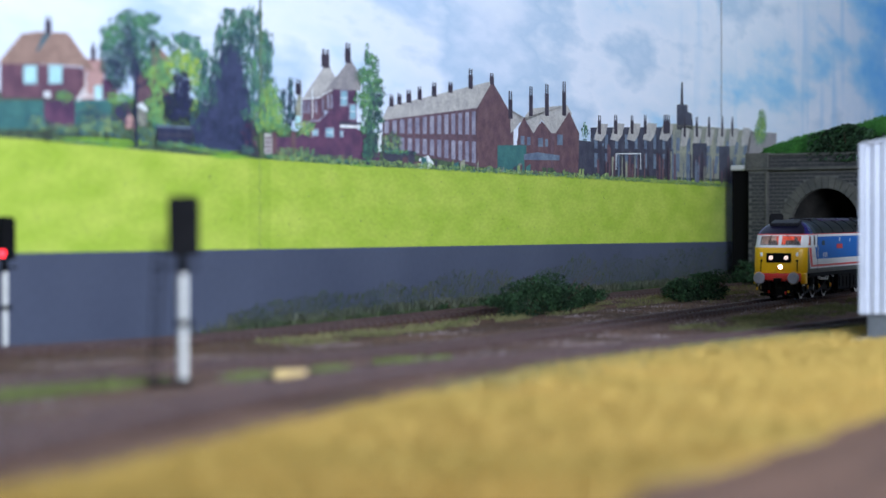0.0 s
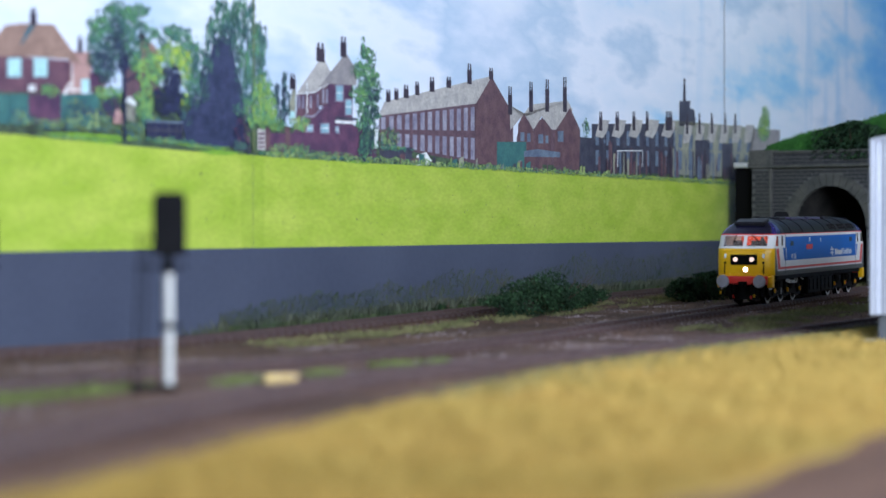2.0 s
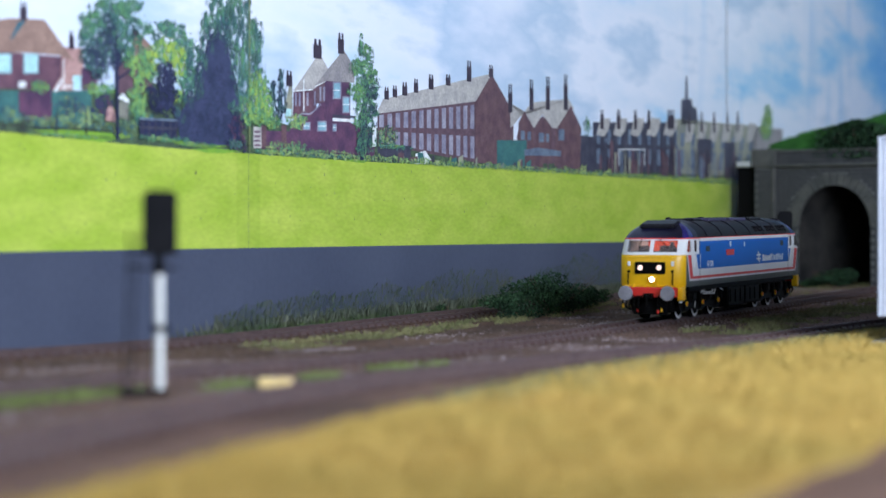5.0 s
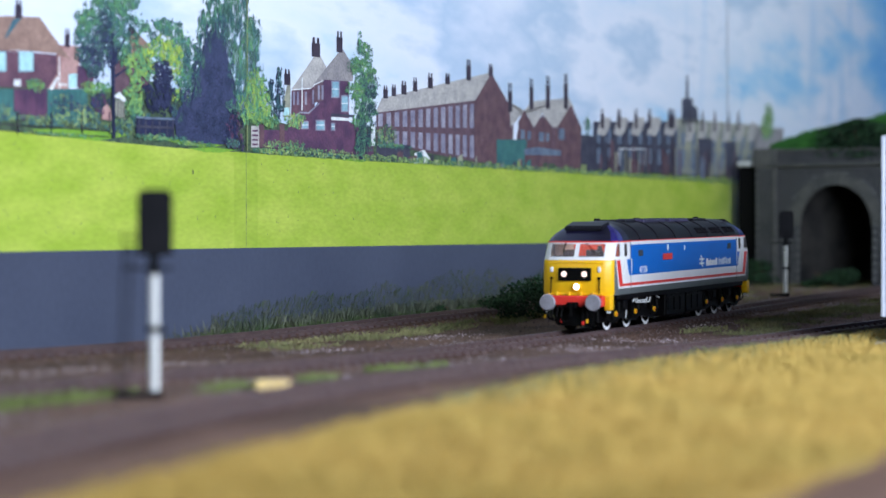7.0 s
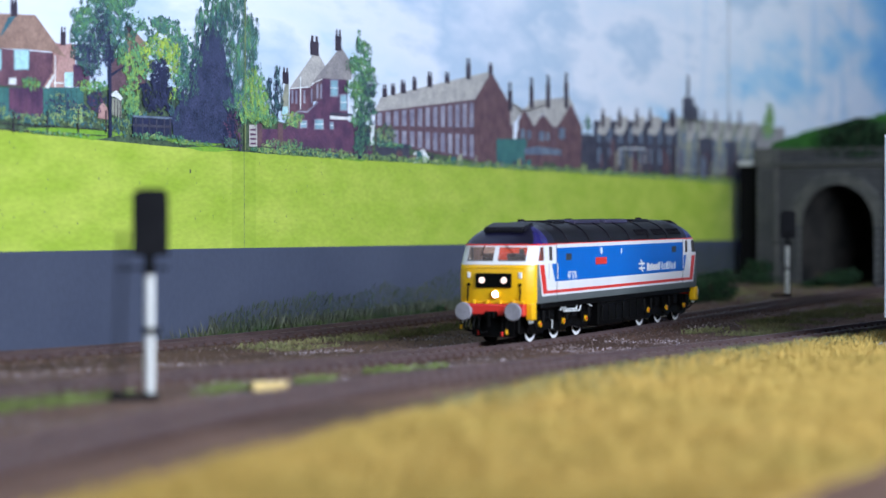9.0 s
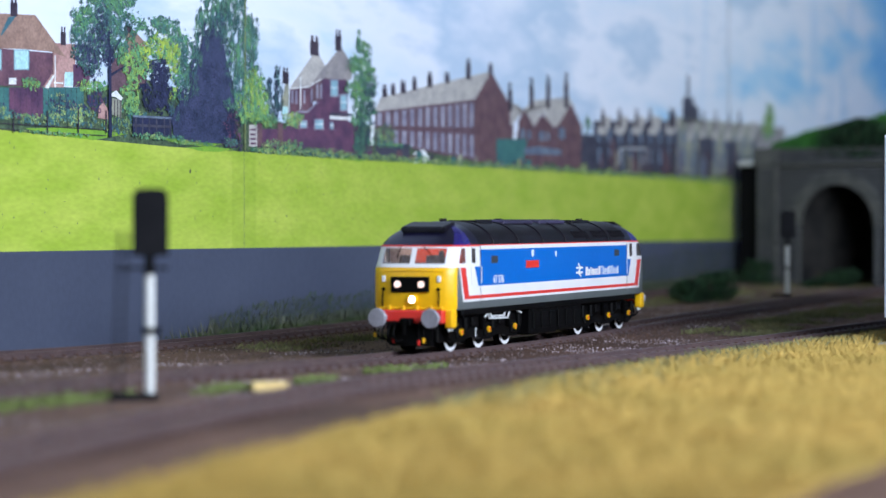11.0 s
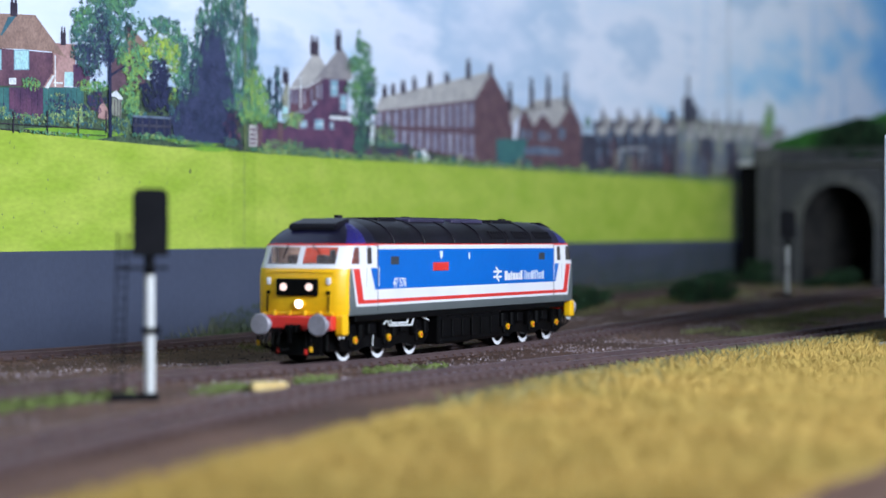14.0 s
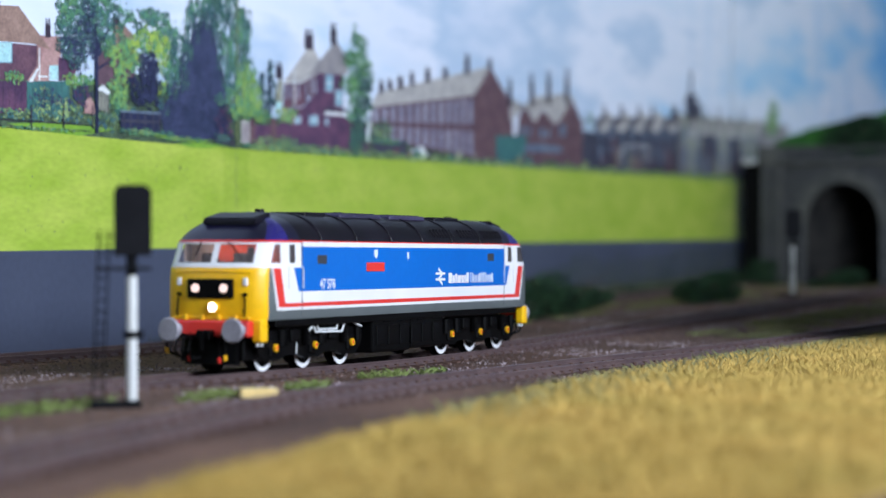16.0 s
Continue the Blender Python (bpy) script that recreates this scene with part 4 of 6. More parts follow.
printed("printed_chimney", P_DARK, 5, [(984, 127.8), (990, 128.1), (990, 144.9), (984, 144.6)])
printed("printed_chimney", P_DARK, 5, [(1014, 129.0), (1020, 129.3), (1020, 146.3), (1013, 146.0)])
printed("printed_house_dark", P_SLATE, 5, [(903, 90.7), (943, 91.6), (943, 120.7), (903, 119.3)])
printed("printed_house_dark", P_SLATE, 5, [(978, 91.4), (1010, 92.1), (1010, 120.4), (978, 119.2)])
printed("printed_roof", P_ROOF_OLD, 3, [(1060, 97.9), (1160, 100.4), (1160, 137.5), (1060, 135.4)])
printed_crown([(1108, 139, 17, 9), (1111, 147, 13, 9), (1104, 133, 18, 7)], (P_LEAF_MID, P_LEAF_LIGHT, P_LEAF_YELLOW), 1500, 1.3, 0.3)
printed_crown([(648, 117.8, 7.0, 4.8), (648, 121.6, 4.2, 3.4)], (P_LEAF_BACK, P_LEAF_MID, P_LEAF_LIGHT), 80, 1.3, 0.3)
printed_hedge(172, 1037, 85, 90, P_HEDGE, 260)
printed("printed_pin", P_DARK, 4, [(105.2, 73.4), (106.4, 73.4), (106.4, 75.2), (105.2, 75.2)])
printed("printed_house", P_SLATE, 1.8, [(632, 86), (668, 87), (668, 112), (632, 112)])
pick = random.Random(8)
for k in range(70):
    u = pick.uniform(672, 1015)
    w, z = pick.uniform(1.5, 5.5), pick.uniform(96, 112)
    ink_here = pick.choice((P_SLATE, P_DARK, P_FARPANE, P_STONE, P_BRICK2, P_GABLE))
    printed("printed_bay", ink_here, 4.8 + 0.1 * k, [(u, 87.5), (u + w, 87.7), (u + w, z), (u + w * 0.5, z + pick.uniform(0, 3.5)), (u, z)])
for k in range(46):
    u = pick.uniform(330, 700)
    w, h = pick.uniform(2, 9), pick.uniform(2, 7)
    ink_here = pick.choice((P_SLATE, P_TEAL, P_GABLE, P_HEDGE, P_BRICK2, P_STONE))
    printed("printed_garden_clutter", ink_here, 7 + 0.1 * k, [(u, 85.5), (u + w, 85.7), (u + w, 85.7 + h), (u, 85.5 + h * pick.uniform(0.7, 1))])
for k in range(170):
    u, z = pick.uniform(-60, 1000), pick.uniform(42, 84)
    printed("printed_speck", P_POLE, 4.2, [(u, z), (u + pick.uniform(0.4, 1.1), z), (u + 0.5, z + pick.uniform(0.5, 1.8))])


# ---- tracks ----
def rails(name, centre, u0, u1, label):
    track = thing(name, label, "railway track", FRAME, group="tracks of the layout")
    steps = np.arange(u0, u1 + 1, 20)
    for side in (-8.75, 8.75):
        bm = bmesh.new()
        prev = None
        for u in steps:
            v, z = centre(u) + side, rail_z(u)
            ring = []
            for dv, dz in ((-1.3, -2.5), (-1.3, -2.1), (-0.35, -1.7), (-0.35, -0.8), (-0.6, -0.6), (-0.6, 0.0), (0.6, 0.0), (0.6, -0.6), (0.35, -0.8), (0.35, -1.7), (1.3, -2.1), (1.3, -2.5)):
                ring.append(bm.verts.new((u, -(v + dv), z + dz)))
            if prev:
                for k in range(11):
                    f = bm.faces.new((prev[k], prev[k + 1], ring[k + 1], ring[k]))
                    f.material_index = 1 if k == 5 else 0
            prev = ring
        bmesh.ops.recalc_face_normals(bm, faces=bm.faces)
        part("rail", bm, [RAIL, RAILTOP], track)
    bm = bmesh.new()
    box(bm, -1.7, 1.7, -16, 16, -3.9, -2.45)
    for y in (-8.75, 8.75):
        for s in (-1, 1):
            box(bm, -0.9, 0.9, y + s * 0.9 - 0.55, y + s * 0.9 + 0.55, -2.5, -1.5)
    bmesh.ops.scale(bm, vec=(MM, MM, MM), verts=bm.verts)
    me = bpy.data.meshes.new("sleeper")
    bm.to_mesh(me)
    bm.free()
    me.materials.append(SLEEPER)
    us = np.arange(u0, u1, max(8.6, (u1 - u0) / 290))
    for u in us:
        s = new("sleeper", me)
        s.parent = track
        d = math.atan2(-(centre(u + 5) - centre(u - 5)), 10)
        s.matrix_basis = Matrix.Translation((u * MM, -centre(u) * MM, rail_z(u) * MM)) @ Matrix.Rotation(d, 4, "Z")
    return track


rails("railway_track", lambda u: 0.0, -700, 1500, "main line track, rusty rails in brown ballast")
rails("railway_track", front_v, -760, 1500, "front track with dark rails beside straw coloured grass")
rails("railway_track", lambda u: -135.0, -500, 1300, "rear track below the grey board, half buried in ballast")


def scatter(name, n, spot, height, width, material, label, lean=0.5, category="grass"):
    """Upright fibres, one thin blade each."""
    rng = np.random.default_rng(len(name) + n)
    verts, faces = [], []
    for k in range(n):
        got = spot(rng)
        if got is None:
            continue
        u, v, z = got
        h = height * (0.3 + 0.85 * rng.random() ** 1.5)
        a = rng.uniform(0, 6.283)
        w = width * rng.uniform(0.6, 1.2)
        lu, lv = rng.normal(0, lean) * h, rng.normal(0, lean) * h
        i = len(verts)
        verts += [(u - w * math.cos(a), -v - w * math.sin(a), z - 0.3), (u + w * math.cos(a), -v + w * math.sin(a), z - 0.3),
                  (u + lu * 0.45 + w * 0.5 * math.cos(a), -v + lv * 0.45 + w * 0.5 * math.sin(a), z + h * 0.65), (u + lu, -v + lv, z + h)]
        faces += [(i, i + 1, i + 2), (i, i + 2, i + 3)]
    me = bpy.data.meshes.new(name)
    me.from_pydata((np.array(verts) * MM).tolist(), [], faces)
    me.materials.append(material)
    ob = new(name, me)
    ob.matrix_basis = FRAME
    return tagged(ob, label, category, kind="stuff")


def straw_edge(u):
    return 103 + 0.12 * max(0.0, -60 - u) + 0.15 * max(0.0, min(u, 345) - 70) + 5 * noise.noise((u * 0.03, 0, 0)) + 3 * noise.noise((u * 0.15, 5, 0))


def straw_spot(rng):
    u = -640 + 1250 * rng.random() ** 1.15
    lo = straw_edge(u)
    hi = 268 + 10 * noise.noise((u * 0.02, 9, 0))
    v = lo + (hi - lo) * rng.random()
    if u > 150 and v > 144:
        return None
    return u, v, ground_z(u, v) + straw_rise(u, v)


def straw_rise(u, v):
    if u > 140 and v > 140:
        return 0.0
    d = v - straw_edge(u)
    return 0.0 if d < 0 else min(1.8, d * 0.12) + 0.5 * noise.noise((u * 0.03, v * 0.04, 2))


def straw_field():
    us, vs = np.arange(-660, 640, 10), np.arange(80, 280, 5)
    verts, faces, n = [], [], len(vs)
    for u in us:
        lo, hi = straw_edge(u) + 1, 266 + 10 * noise.noise((u * 0.02, 9, 0))
        for k in range(n):
            v = lo + (hi - lo) * k / (n - 1)
            z = ground_z(u, v) + straw_rise(u, v) * (1 if k < n - 1 else 0) + (0.35 if 0 < k < n - 1 else -0.4)
            verts.append((u * MM, -v * MM, z * MM))
    faces = [(i * n + j, (i + 1) * n + j, (i + 1) * n + j + 1, i * n + j + 1) for i in range(len(us) - 1) for j in range(n - 1)]
    me = bpy.data.meshes.new("straw_mat")
    me.from_pydata(verts, [], faces)
    me.materials.append(STRAW_BASE)
    me.shade_smooth()
    ob = new("straw_mat", me)
    ob.matrix_basis = FRAME
    tagged(ob, "straw yellow scenic mat along the front track", "grass mat", kind="structure")
    scatter("straw_grass", 190000, straw_spot, 3.2, 0.065, STRAW, "straw yellow static grass, short and dense", 0.38)


def edge_spot(rng):
    u = -300 + 900 * rng.random()
    v = straw_edge(u) + abs(rng.normal(0, 1)) * 16 - 3
    return u, v, ground_z(u, v) + straw_rise(u, v)


straw_field()
scatter("edge_grass", 8000, edge_spot, 4.0, 0.07, PALE_FIBRE, "olive green tufts along the edge of the straw grass", 0.4)


def strip(u0, u1, v0, v1, patchy=0.0, key=0.0):
    def spot(rng):
        u, v = rng.uniform(u0, u1), rng.uniform(v0, v1)
        if patchy and noise.noise((u * 0.025, v * 0.05, key)) < patchy - 0.5:
            return None
        return u, v, ground_z(u, v)
    return spot


def wall_grass(rng):
    u = 70 + 960 * rng.random() ** 0.85
    if rng.random() > (u - 50) / 260:
        return None
    v = -163 + abs(rng.normal(0, 1)) * 5
    return u, v, ground_z(u, v)


def clinging_moss(rng):
    """Fine tufts that creep up the board, higher towards the tunnel."""
    u = 120 + 910 * rng.random()
    reach = (7 + 0.028 * u) * (0.9 + 0.35 * noise.noise((u * 0.018, 0, 1.3)) + 0.2 * noise.noise((u * 0.09, 0, 5.1)))
    z = min(36.0, reach * 1.25) * rng.random() ** 2.0
    return (u, -163.2, -4 + z) if z > 0 else None


scatter("verge_grass", 14000, strip(20, 760, -107, -74, 0.45, 2.0), 2.6, 0.14, PALE_FIBRE, "dry pale grass between the two tracks")
scatter("wall_grass", 38000, wall_grass, 4.6, 0.04, GREEN_FIBRE, "short green grass along the foot of the grey board", 0.3)
scatter("tall_wall_grass", 18000, wall_grass, 9.0, 0.026, DRY_FIBRE, "wispy tall grass standing against the grey board", 0.2)
scatter("clinging_grass", 20000, clinging_moss, 3.2, 0.045, DRY_FIBRE, "dark green grass fibres clinging to the grey board", 0.25)
scatter("clinging_moss", 15000, clinging_moss, 3.0, 0.05, GREEN_FIBRE, "green moss on the grey board near the tunnel", 0.3, "moss")
scatter("far_verge_grass", 5000, strip(560, 1040, -118, -34, 0.5, 7.0), 2.6, 0.15, PALE_FIBRE, "pale grass beside the line near the tunnel")
scatter("far_siding_grass", 13000, strip(225, 640, 36, 78, 0.4, 4.0), 2.7, 0.12, PALE_FIBRE, "thin pale grass between the tracks")


def weeds(name, u, v, ru, rv, n, label):
    def spot(rng):
        a, r = rng.uniform(0, 6.283), rng.random() ** 0.6
        uu, vv = u + ru * r * math.cos(a), v + rv * r * math.sin(a)
        return uu, vv, ground_z(uu, vv)
    scatter(name, n, spot, 2.4, 0.3, WEED, label, 0.8, "weeds")


for u, v, ru, rv, n in ((-288, 22, 36, 7, 560), (-225, 40, 20, 6, 330), (-165, 38, 14, 4, 260), (-95, 32, 22, 4, 260), (-60, 34, 12, 3, 160), (-330, 20, 30, 8, 500)):
    weeds("weed_patch", u, v, ru, rv, n, "low bright green weeds in the ballast")


def ballast(name, count, spread, material, label, seed):
    rng = np.random.default_rng(seed)
    verts, faces = [], []
    for k in range(count):
        u = -420 + 1300 * rng.random()
        v = rng.uniform(-125, 92) if spread is None else spread + 7 * rng.normal()
        if spread is not None and noise.noise((u * 0.015, spread, 0)) < 0.05:
            continue
        near = min(abs(v), abs(v - front_v(u)), abs(v + 135))
        if near > 30 and spread is None and rng.random() < 0.6:
            continue
        z = ground_z(u, v)
        r = rng.uniform(0.25, 0.75)
        i = len(verts)
        top = (u + rng.uniform(-0.2, 0.2), -v + rng.uniform(-0.2, 0.2), z + r * rng.uniform(0.7, 1.3))
        a0 = rng.uniform(0, 6.28)
        verts += [(u + r * math.cos(a0 + k2 * 1.571) * rng.uniform(0.7, 1.2), -v + r * math.sin(a0 + k2 * 1.571) * rng.uniform(0.7, 1.2), z - 0.15) for k2 in range(4)] + [top]
        faces += [(i, i + 1, i + 4), (i + 1, i + 2, i + 4), (i + 2, i + 3, i + 4), (i + 3, i, i + 4)]
    me = bpy.data.meshes.new(name)
    me.from_pydata((np.array(verts) * MM).tolist(), [], faces)
    me.materials.append(material)
    ob = new(name, me)
    ob.matrix_basis = FRAME
    tagged(ob, label, "ballast", kind="stuff")


ballast("ballast_stones", 26000, None, STONE_CHIP, "fine brown and grey ballast chips", 5)
for lane in (-62.0, -30.0, 27.0, 46.0):
    ballast("pale_chippings", 2600, lane, PALE_CHIP, "scattered pale stone chippings beside the rails", int(lane) + 100)


def bush(u, v, ru, rv, h, n, label, z=None, size=2.0):
    """A low bush of many small tufts over a few bare twigs."""
    base = thing("bush", label, "bush", place(u, v, (ground_z(u, v) if z is None else z) - 0.5), group="trackside bushes")
    bm = bmesh.new()
    for _ in range(14):
        a = random.uniform(0, 6.28)
        rod(bm, (0, 0, 0), (ru * 0.7 * math.cos(a), rv * 0.7 * math.sin(a), h * random.uniform(0.4, 0.85)), 0.35, 5, 0.12)
    part("twigs", bm, SLEEPER, base)
    bm = bmesh.new()
    lobes = [(-0.82 + 1.64 * k / 16 + random.uniform(-0.08, 0.08), random.uniform(-0.6, 0.6), random.uniform(0.2, 1.0)) for k in range(17)]
    for _ in range(n):
        lx, ly, lz = random.choice(lobes)
        d = Vector((random.gauss(0, 1), random.gauss(0, 1), random.gauss(0, 1))).normalized() * random.random() ** 0.4
        edge = 1 - 0.6 * (lx * lx)
        p = Vector((ru * (lx + 0.3 * d.x), rv * (ly + 0.4 * d.y), max(0.2, h * edge * (lz * 0.72 + 0.26 * d.z))))
        q = Vector((random.gauss(0, 1), random.gauss(0, 1), random.gauss(0, 1))).normalized()
        s = q.orthogonal().normalized()
        w = q.cross(s)
        r = size * random.uniform(0.4, 1.0)
        poly(bm, [p + s * r, p + w * r * 0.45, p - s * r, p - w * r * 0.45])
    part("foliage", bm, BUSH, base)
    return base


bush(400, -96, 104, 20, 27, 14500, "dark green scrub bush between the tracks", size=1.2)
bush(624, -68, 58, 19, 25, 8400, "dark green bramble bush by the line", size=1.4)
bush(965, -126, 55, 22, 22, 4840, "tall dark bush beside the tunnel mouth", size=1.5)
bush(930, -62, 52, 20, 17, 5280, "low dark bush in front of the portal", size=1.4)
bush(365, -152, 14, 5, 7, 572, "small dark weed clump at the wall", size=1.0)


# ---- signals ----
def signal(u, v, turn, total, label, lit=False, ladder_front=False):
    out = -1 if lit else 1
    z = ground_z(u, v)
    s = thing("colour_light_signal", label, "railway signal", place(u, v, z, turn), group="colour light signals")
    k = total / 59.0
    bm = bmesh.new()
    box(bm, -2.2, 2.2, -2.4, 2.4, 0, 2.2, 0.3)
    box(bm, -1.4, 1.4, 2.4, 11, 0, 2.0, 0.2)
    part("base", bm, BLACK, s)
    bm = bmesh.new()
    rod(bm, (0, 0, 2), (0, 0, 35.5 * k), 1.4, 16)
    part("post", bm, POST, s, smooth=False)
    bm = bmesh.new()
    rod(bm, (0, 0, 18.6 * k), (0, 0, 20.4 * k), 2.1, 16)
    box(bm, -1, 1, -3, -1.4, 18.4 * k, 20.6 * k, 0.2)
    part("collar", bm, BLACK, s)
    bm = bmesh.new()
    rod(bm, (0, 0, 35 * k), (0, 0, 42 * k), 1.5, 12)
    box(bm, -3, 3, -5, 9.5, 36.5 * k, 37.3 * k, 0.15)
    part("platform", bm, BLACK, s)
    bm = bmesh.new()
    slab(bm, [(-2.2, -4.3, 41 * k), (-2.2, 4.3, 41 * k), (-2.2, 4.3, 56.6 * k), (-2.2, 3.2, 58.6 * k), (-2.2, -3.2, 58.6 * k), (-2.2, -4.3, 56.6 * k)], 4.4, 0, 0)
    bmesh.ops.bevel(bm, geom=bm.edges[:], offset=0.35, segments=1, affect="EDGES")
    head = part("head", bm, BLACK, s)
    bm = bmesh.new()
    slab(bm, [(-2.7, -5.0, 40.3 * k), (-2.7, 5.0, 40.3 * k), (-2.7, 5.0, 57.4 * k), (-2.7, 3.6, 59 * k), (-2.7, -3.6, 59 * k), (-2.7, -5.0, 57.4 * k)], 0.5, 0, 0)
    part("backboard", bm, BLACK, head)
    for i in range(4):
        bm = bmesh.new()
        zz = (43 + i * 3.9) * k
        rod(bm, (out * 2.1, 0, zz), (out * 5.2, 0, zz), 1.55, 14)
        part("hood", bm, BLACK, head)
        if lit and i == 0:
            bm = bmesh.new()
            rod(bm, (-5.15, 0, zz), (-5.6, 0, zz), 1.45, 14)
            part("lens", bm, RED_LAMP, head, "glowing red lens")
    def lad(y, z):
        """A point of the ladder, beside the post or before it."""
        return (-4.0 - 0.03 * (36 - z), y - 8.2, z) if ladder_front else (1.4, y - 0.04 * z + 0.9, z)
    for y in (6.8, 9.6):
        bm = bmesh.new()
        rod(bm, lad(y, 0.8), lad(y, 47 * k), 0.22, 6)
        part("ladder_rail", bm, BLACK, s)
    for i in range(15):
        bm = bmesh.new()
        zz = 2.5 + i * 2.9 * k
        rod(bm, lad(6.8, zz), lad(9.6, zz), 0.2, 5)
        part("ladder_rung", bm, BLACK, s)
    for zz in (41.5 * k, 45.5 * k):
        bm = bmesh.new()
        rod(bm, (1.0, 3, zz), (1.0, 9.4, zz), 0.18, 5)
        rod(bm, (-2.6, 9.4, zz), (1.0, 9.4, zz), 0.18, 5)
        part("guard_rail", bm, BLACK, s)
    return s


signal(-265, 36.4, 38, 60, "black four aspect signal on a white post with ladder")
signal(702, -39, 30, 59, "black colour light signal on a white post before the tunnel", ladder_front=True)
signal(-90, -152, 25, 57, "black signal showing red on a white post", lit=True)


def timber():
    bm = bmesh.new()
    for k, (x, y) in enumerate(((0, 0), (0.6, 2.3), (-0.5, 4.4), (0.3, 1.2), (0.2, 3.4))):
        z = 0.4 if k < 3 else 1.7
        box(bm, x - 5.2, x + 5.2, y - 0.9, y + 0.9, z, z + 1.3, 0.3)
    tagged(part("timber_stack", bm, LOG, m=place(-224, 53, ground_z(-224, 53) - 0.3, -55)), "small stack of pale sawn timber in the ballast", "timber")


timber()


# ---- tunnel portal, hill, shed ----
PORTAL = pose(0.258, 1.85, 0, 0, 0, -38.5)


def portal():
    """A brick portal; local x runs along the face, y points into the tunnel."""
    z0, width, top, arch_c, arch_r, spring = 0.0, 136.0, 112.0, 71.0, 33.0, 50.0
    p = thing("tunnel_portal", "grey brick tunnel portal with stone arch ring and coping", "tunnel portal", PORTAL, kind="structure")
    bm = bmesh.new()
    outline = [(0, z0), (arch_c - arch_r, z0), (arch_c - arch_r, spring)]
    outline += [(arch_c - arch_r * math.cos(a), spring + arch_r * math.sin(a)) for a in np.linspace(0.1, math.pi - 0.1, 21)]
    outline += [(arch_c + arch_r, spring), (arch_c + arch_r, z0), (width, z0), (width, top - 14), (0, top - 14)]
    slab(bm, [(x, 0, z) for x, z in outline], 0, 9, 0)
    part("wall", bm, MORTAR, p)
    bm = bmesh.new()
    n = 24
    for k in range(n):
        a0, a1 = math.pi * k / n, math.pi * (k + 1) / n
        for side in ((a0, a1),):
            pts = [(arch_c - arch_r * math.cos(a0), spring + arch_r * math.sin(a0)), (arch_c - arch_r * math.cos(a1), spring + arch_r * math.sin(a1))]
            poly(bm, [(pts[0][0], 1, pts[0][1]), (pts[1][0], 1, pts[1][1]), (pts[1][0] + 40, 230, pts[1][1]), (pts[0][0] + 40, 230, pts[0][1])])
    for s in (-1, 1):
        x = arch_c + s * arch_r
        poly(bm, [(x, 1, z0), (x, 1, spring), (x + 40, 230, spring), (x + 40, 230, z0)])
    poly(bm, [(arch_c - 60, 230, z0), (arch_c + 110, 230, z0), (arch_c + 110, 230, 100), (arch_c - 60, 230, 100)])
    part("lining", bm, SOOT, p, "sooty tunnel lining")
    # courses of bricks, cut round the arch
    shapes = {}

    def brick_mesh(w):
        if w not in shapes:
            b2 = bmesh.new()
            box(b2, 0, w, -0.4, 0.3, 0, 2.45, 0.14)
            bmesh.ops.scale(b2, vec=(MM, MM, MM), verts=b2.verts)
            me = bpy.data.meshes.new("brick")
            b2.to_mesh(me)
            b2.free()
            me.materials.append(BRICK)
            shapes[w] = me
        return shapes[w]
    rest = bmesh.new()
    count = 0
    rows = int((top - 14) / 3.1)
    for r in range(rows):
        z = z0 + r * 3.1 + 0.2
        x = 0.2 - (3.6 if r % 2 else 0)
        while x < width - 0.3:
            w = 6.6
            a, b2 = max(x, 0.2), min(x + w, width - 0.2)
            x += 7.2
            mid, zz = (a + b2) / 2, z + 1.3
            inside = abs(mid - arch_c) < arch_r + 1.5 if zz < spring else (mid - arch_c) ** 2 + (zz - spring) ** 2 < (arch_r + 9.5) ** 2
            if inside or b2 - a < 1:
                continue
            if z > 58 and count < 290 and mid < 100:
                ob = new("brick", brick_mesh(round(b2 - a, 1)))
                ob.parent = p
                ob.location = (a * MM, random.uniform(-0.15, 0.1) * MM, z * MM)
                count += 1
            else:
                box(rest, a, b2, -0.4 + random.uniform(-0.1, 0.1), 0.3, z, z + 2.45)
    tagged(part("brickwork", rest, BRICK, p), kind="stuff")
    for k in range(19):
        a0, a1 = math.pi * k / 19 + 0.008, math.pi * (k + 1) / 19 - 0.008
        bm = bmesh.new()
        r0, r1 = arch_r - 0.3, arch_r + 9.5
        slab(bm, [(arch_c - r * math.cos(a), -1.1, spring + r * math.sin(a)) for r, a in ((r0, a0), (r1, a0), (r1, a1), (r0, a1))], 0, 5, 0)
        part("voussoir", bm, COPING, p)
    for x0, x1 in ((0, 17), (width - 20, width)):
        bm = bmesh.new()
        box(bm, x0 - 0.6, x1, -3.2, 0, z0, top - 14, 0.3)
        part("pilaster", bm, MORTAR, p)
        bm = bmesh.new()
        for r in range(rows):
            for c in range(3):
                a = x0 + c * 6 + (3 if r % 2 else 0) - 0.4
                box(bm, max(a, x0 - 0.8), min(a + 5.4, x1 + 0.2), -3.6, -3.0, z0 + r * 3.1 + 0.2, z0 + r * 3.1 + 2.6)
        tagged(part("pilaster_bricks", bm, BRICK, p), kind="stuff")
        bm = bmesh.new()
        box(bm, x1 - 1.2, x1 + 0.6, -4.4, 0, z0, top - 14, 0.3)
        part("pilaster_edge", bm, COPING, p)
    bm = bmesh.new()
    box(bm, -3, width + 3, -5.5, 9, top - 14, top - 11.6, 0.4)
    part("string_course", bm, COPING, p)
    bm = bmesh.new()
    box(bm, 0, width, -1.8, 7, top - 11.6, top - 2, 0.3)
    part("parapet_core", bm, MORTAR, p)
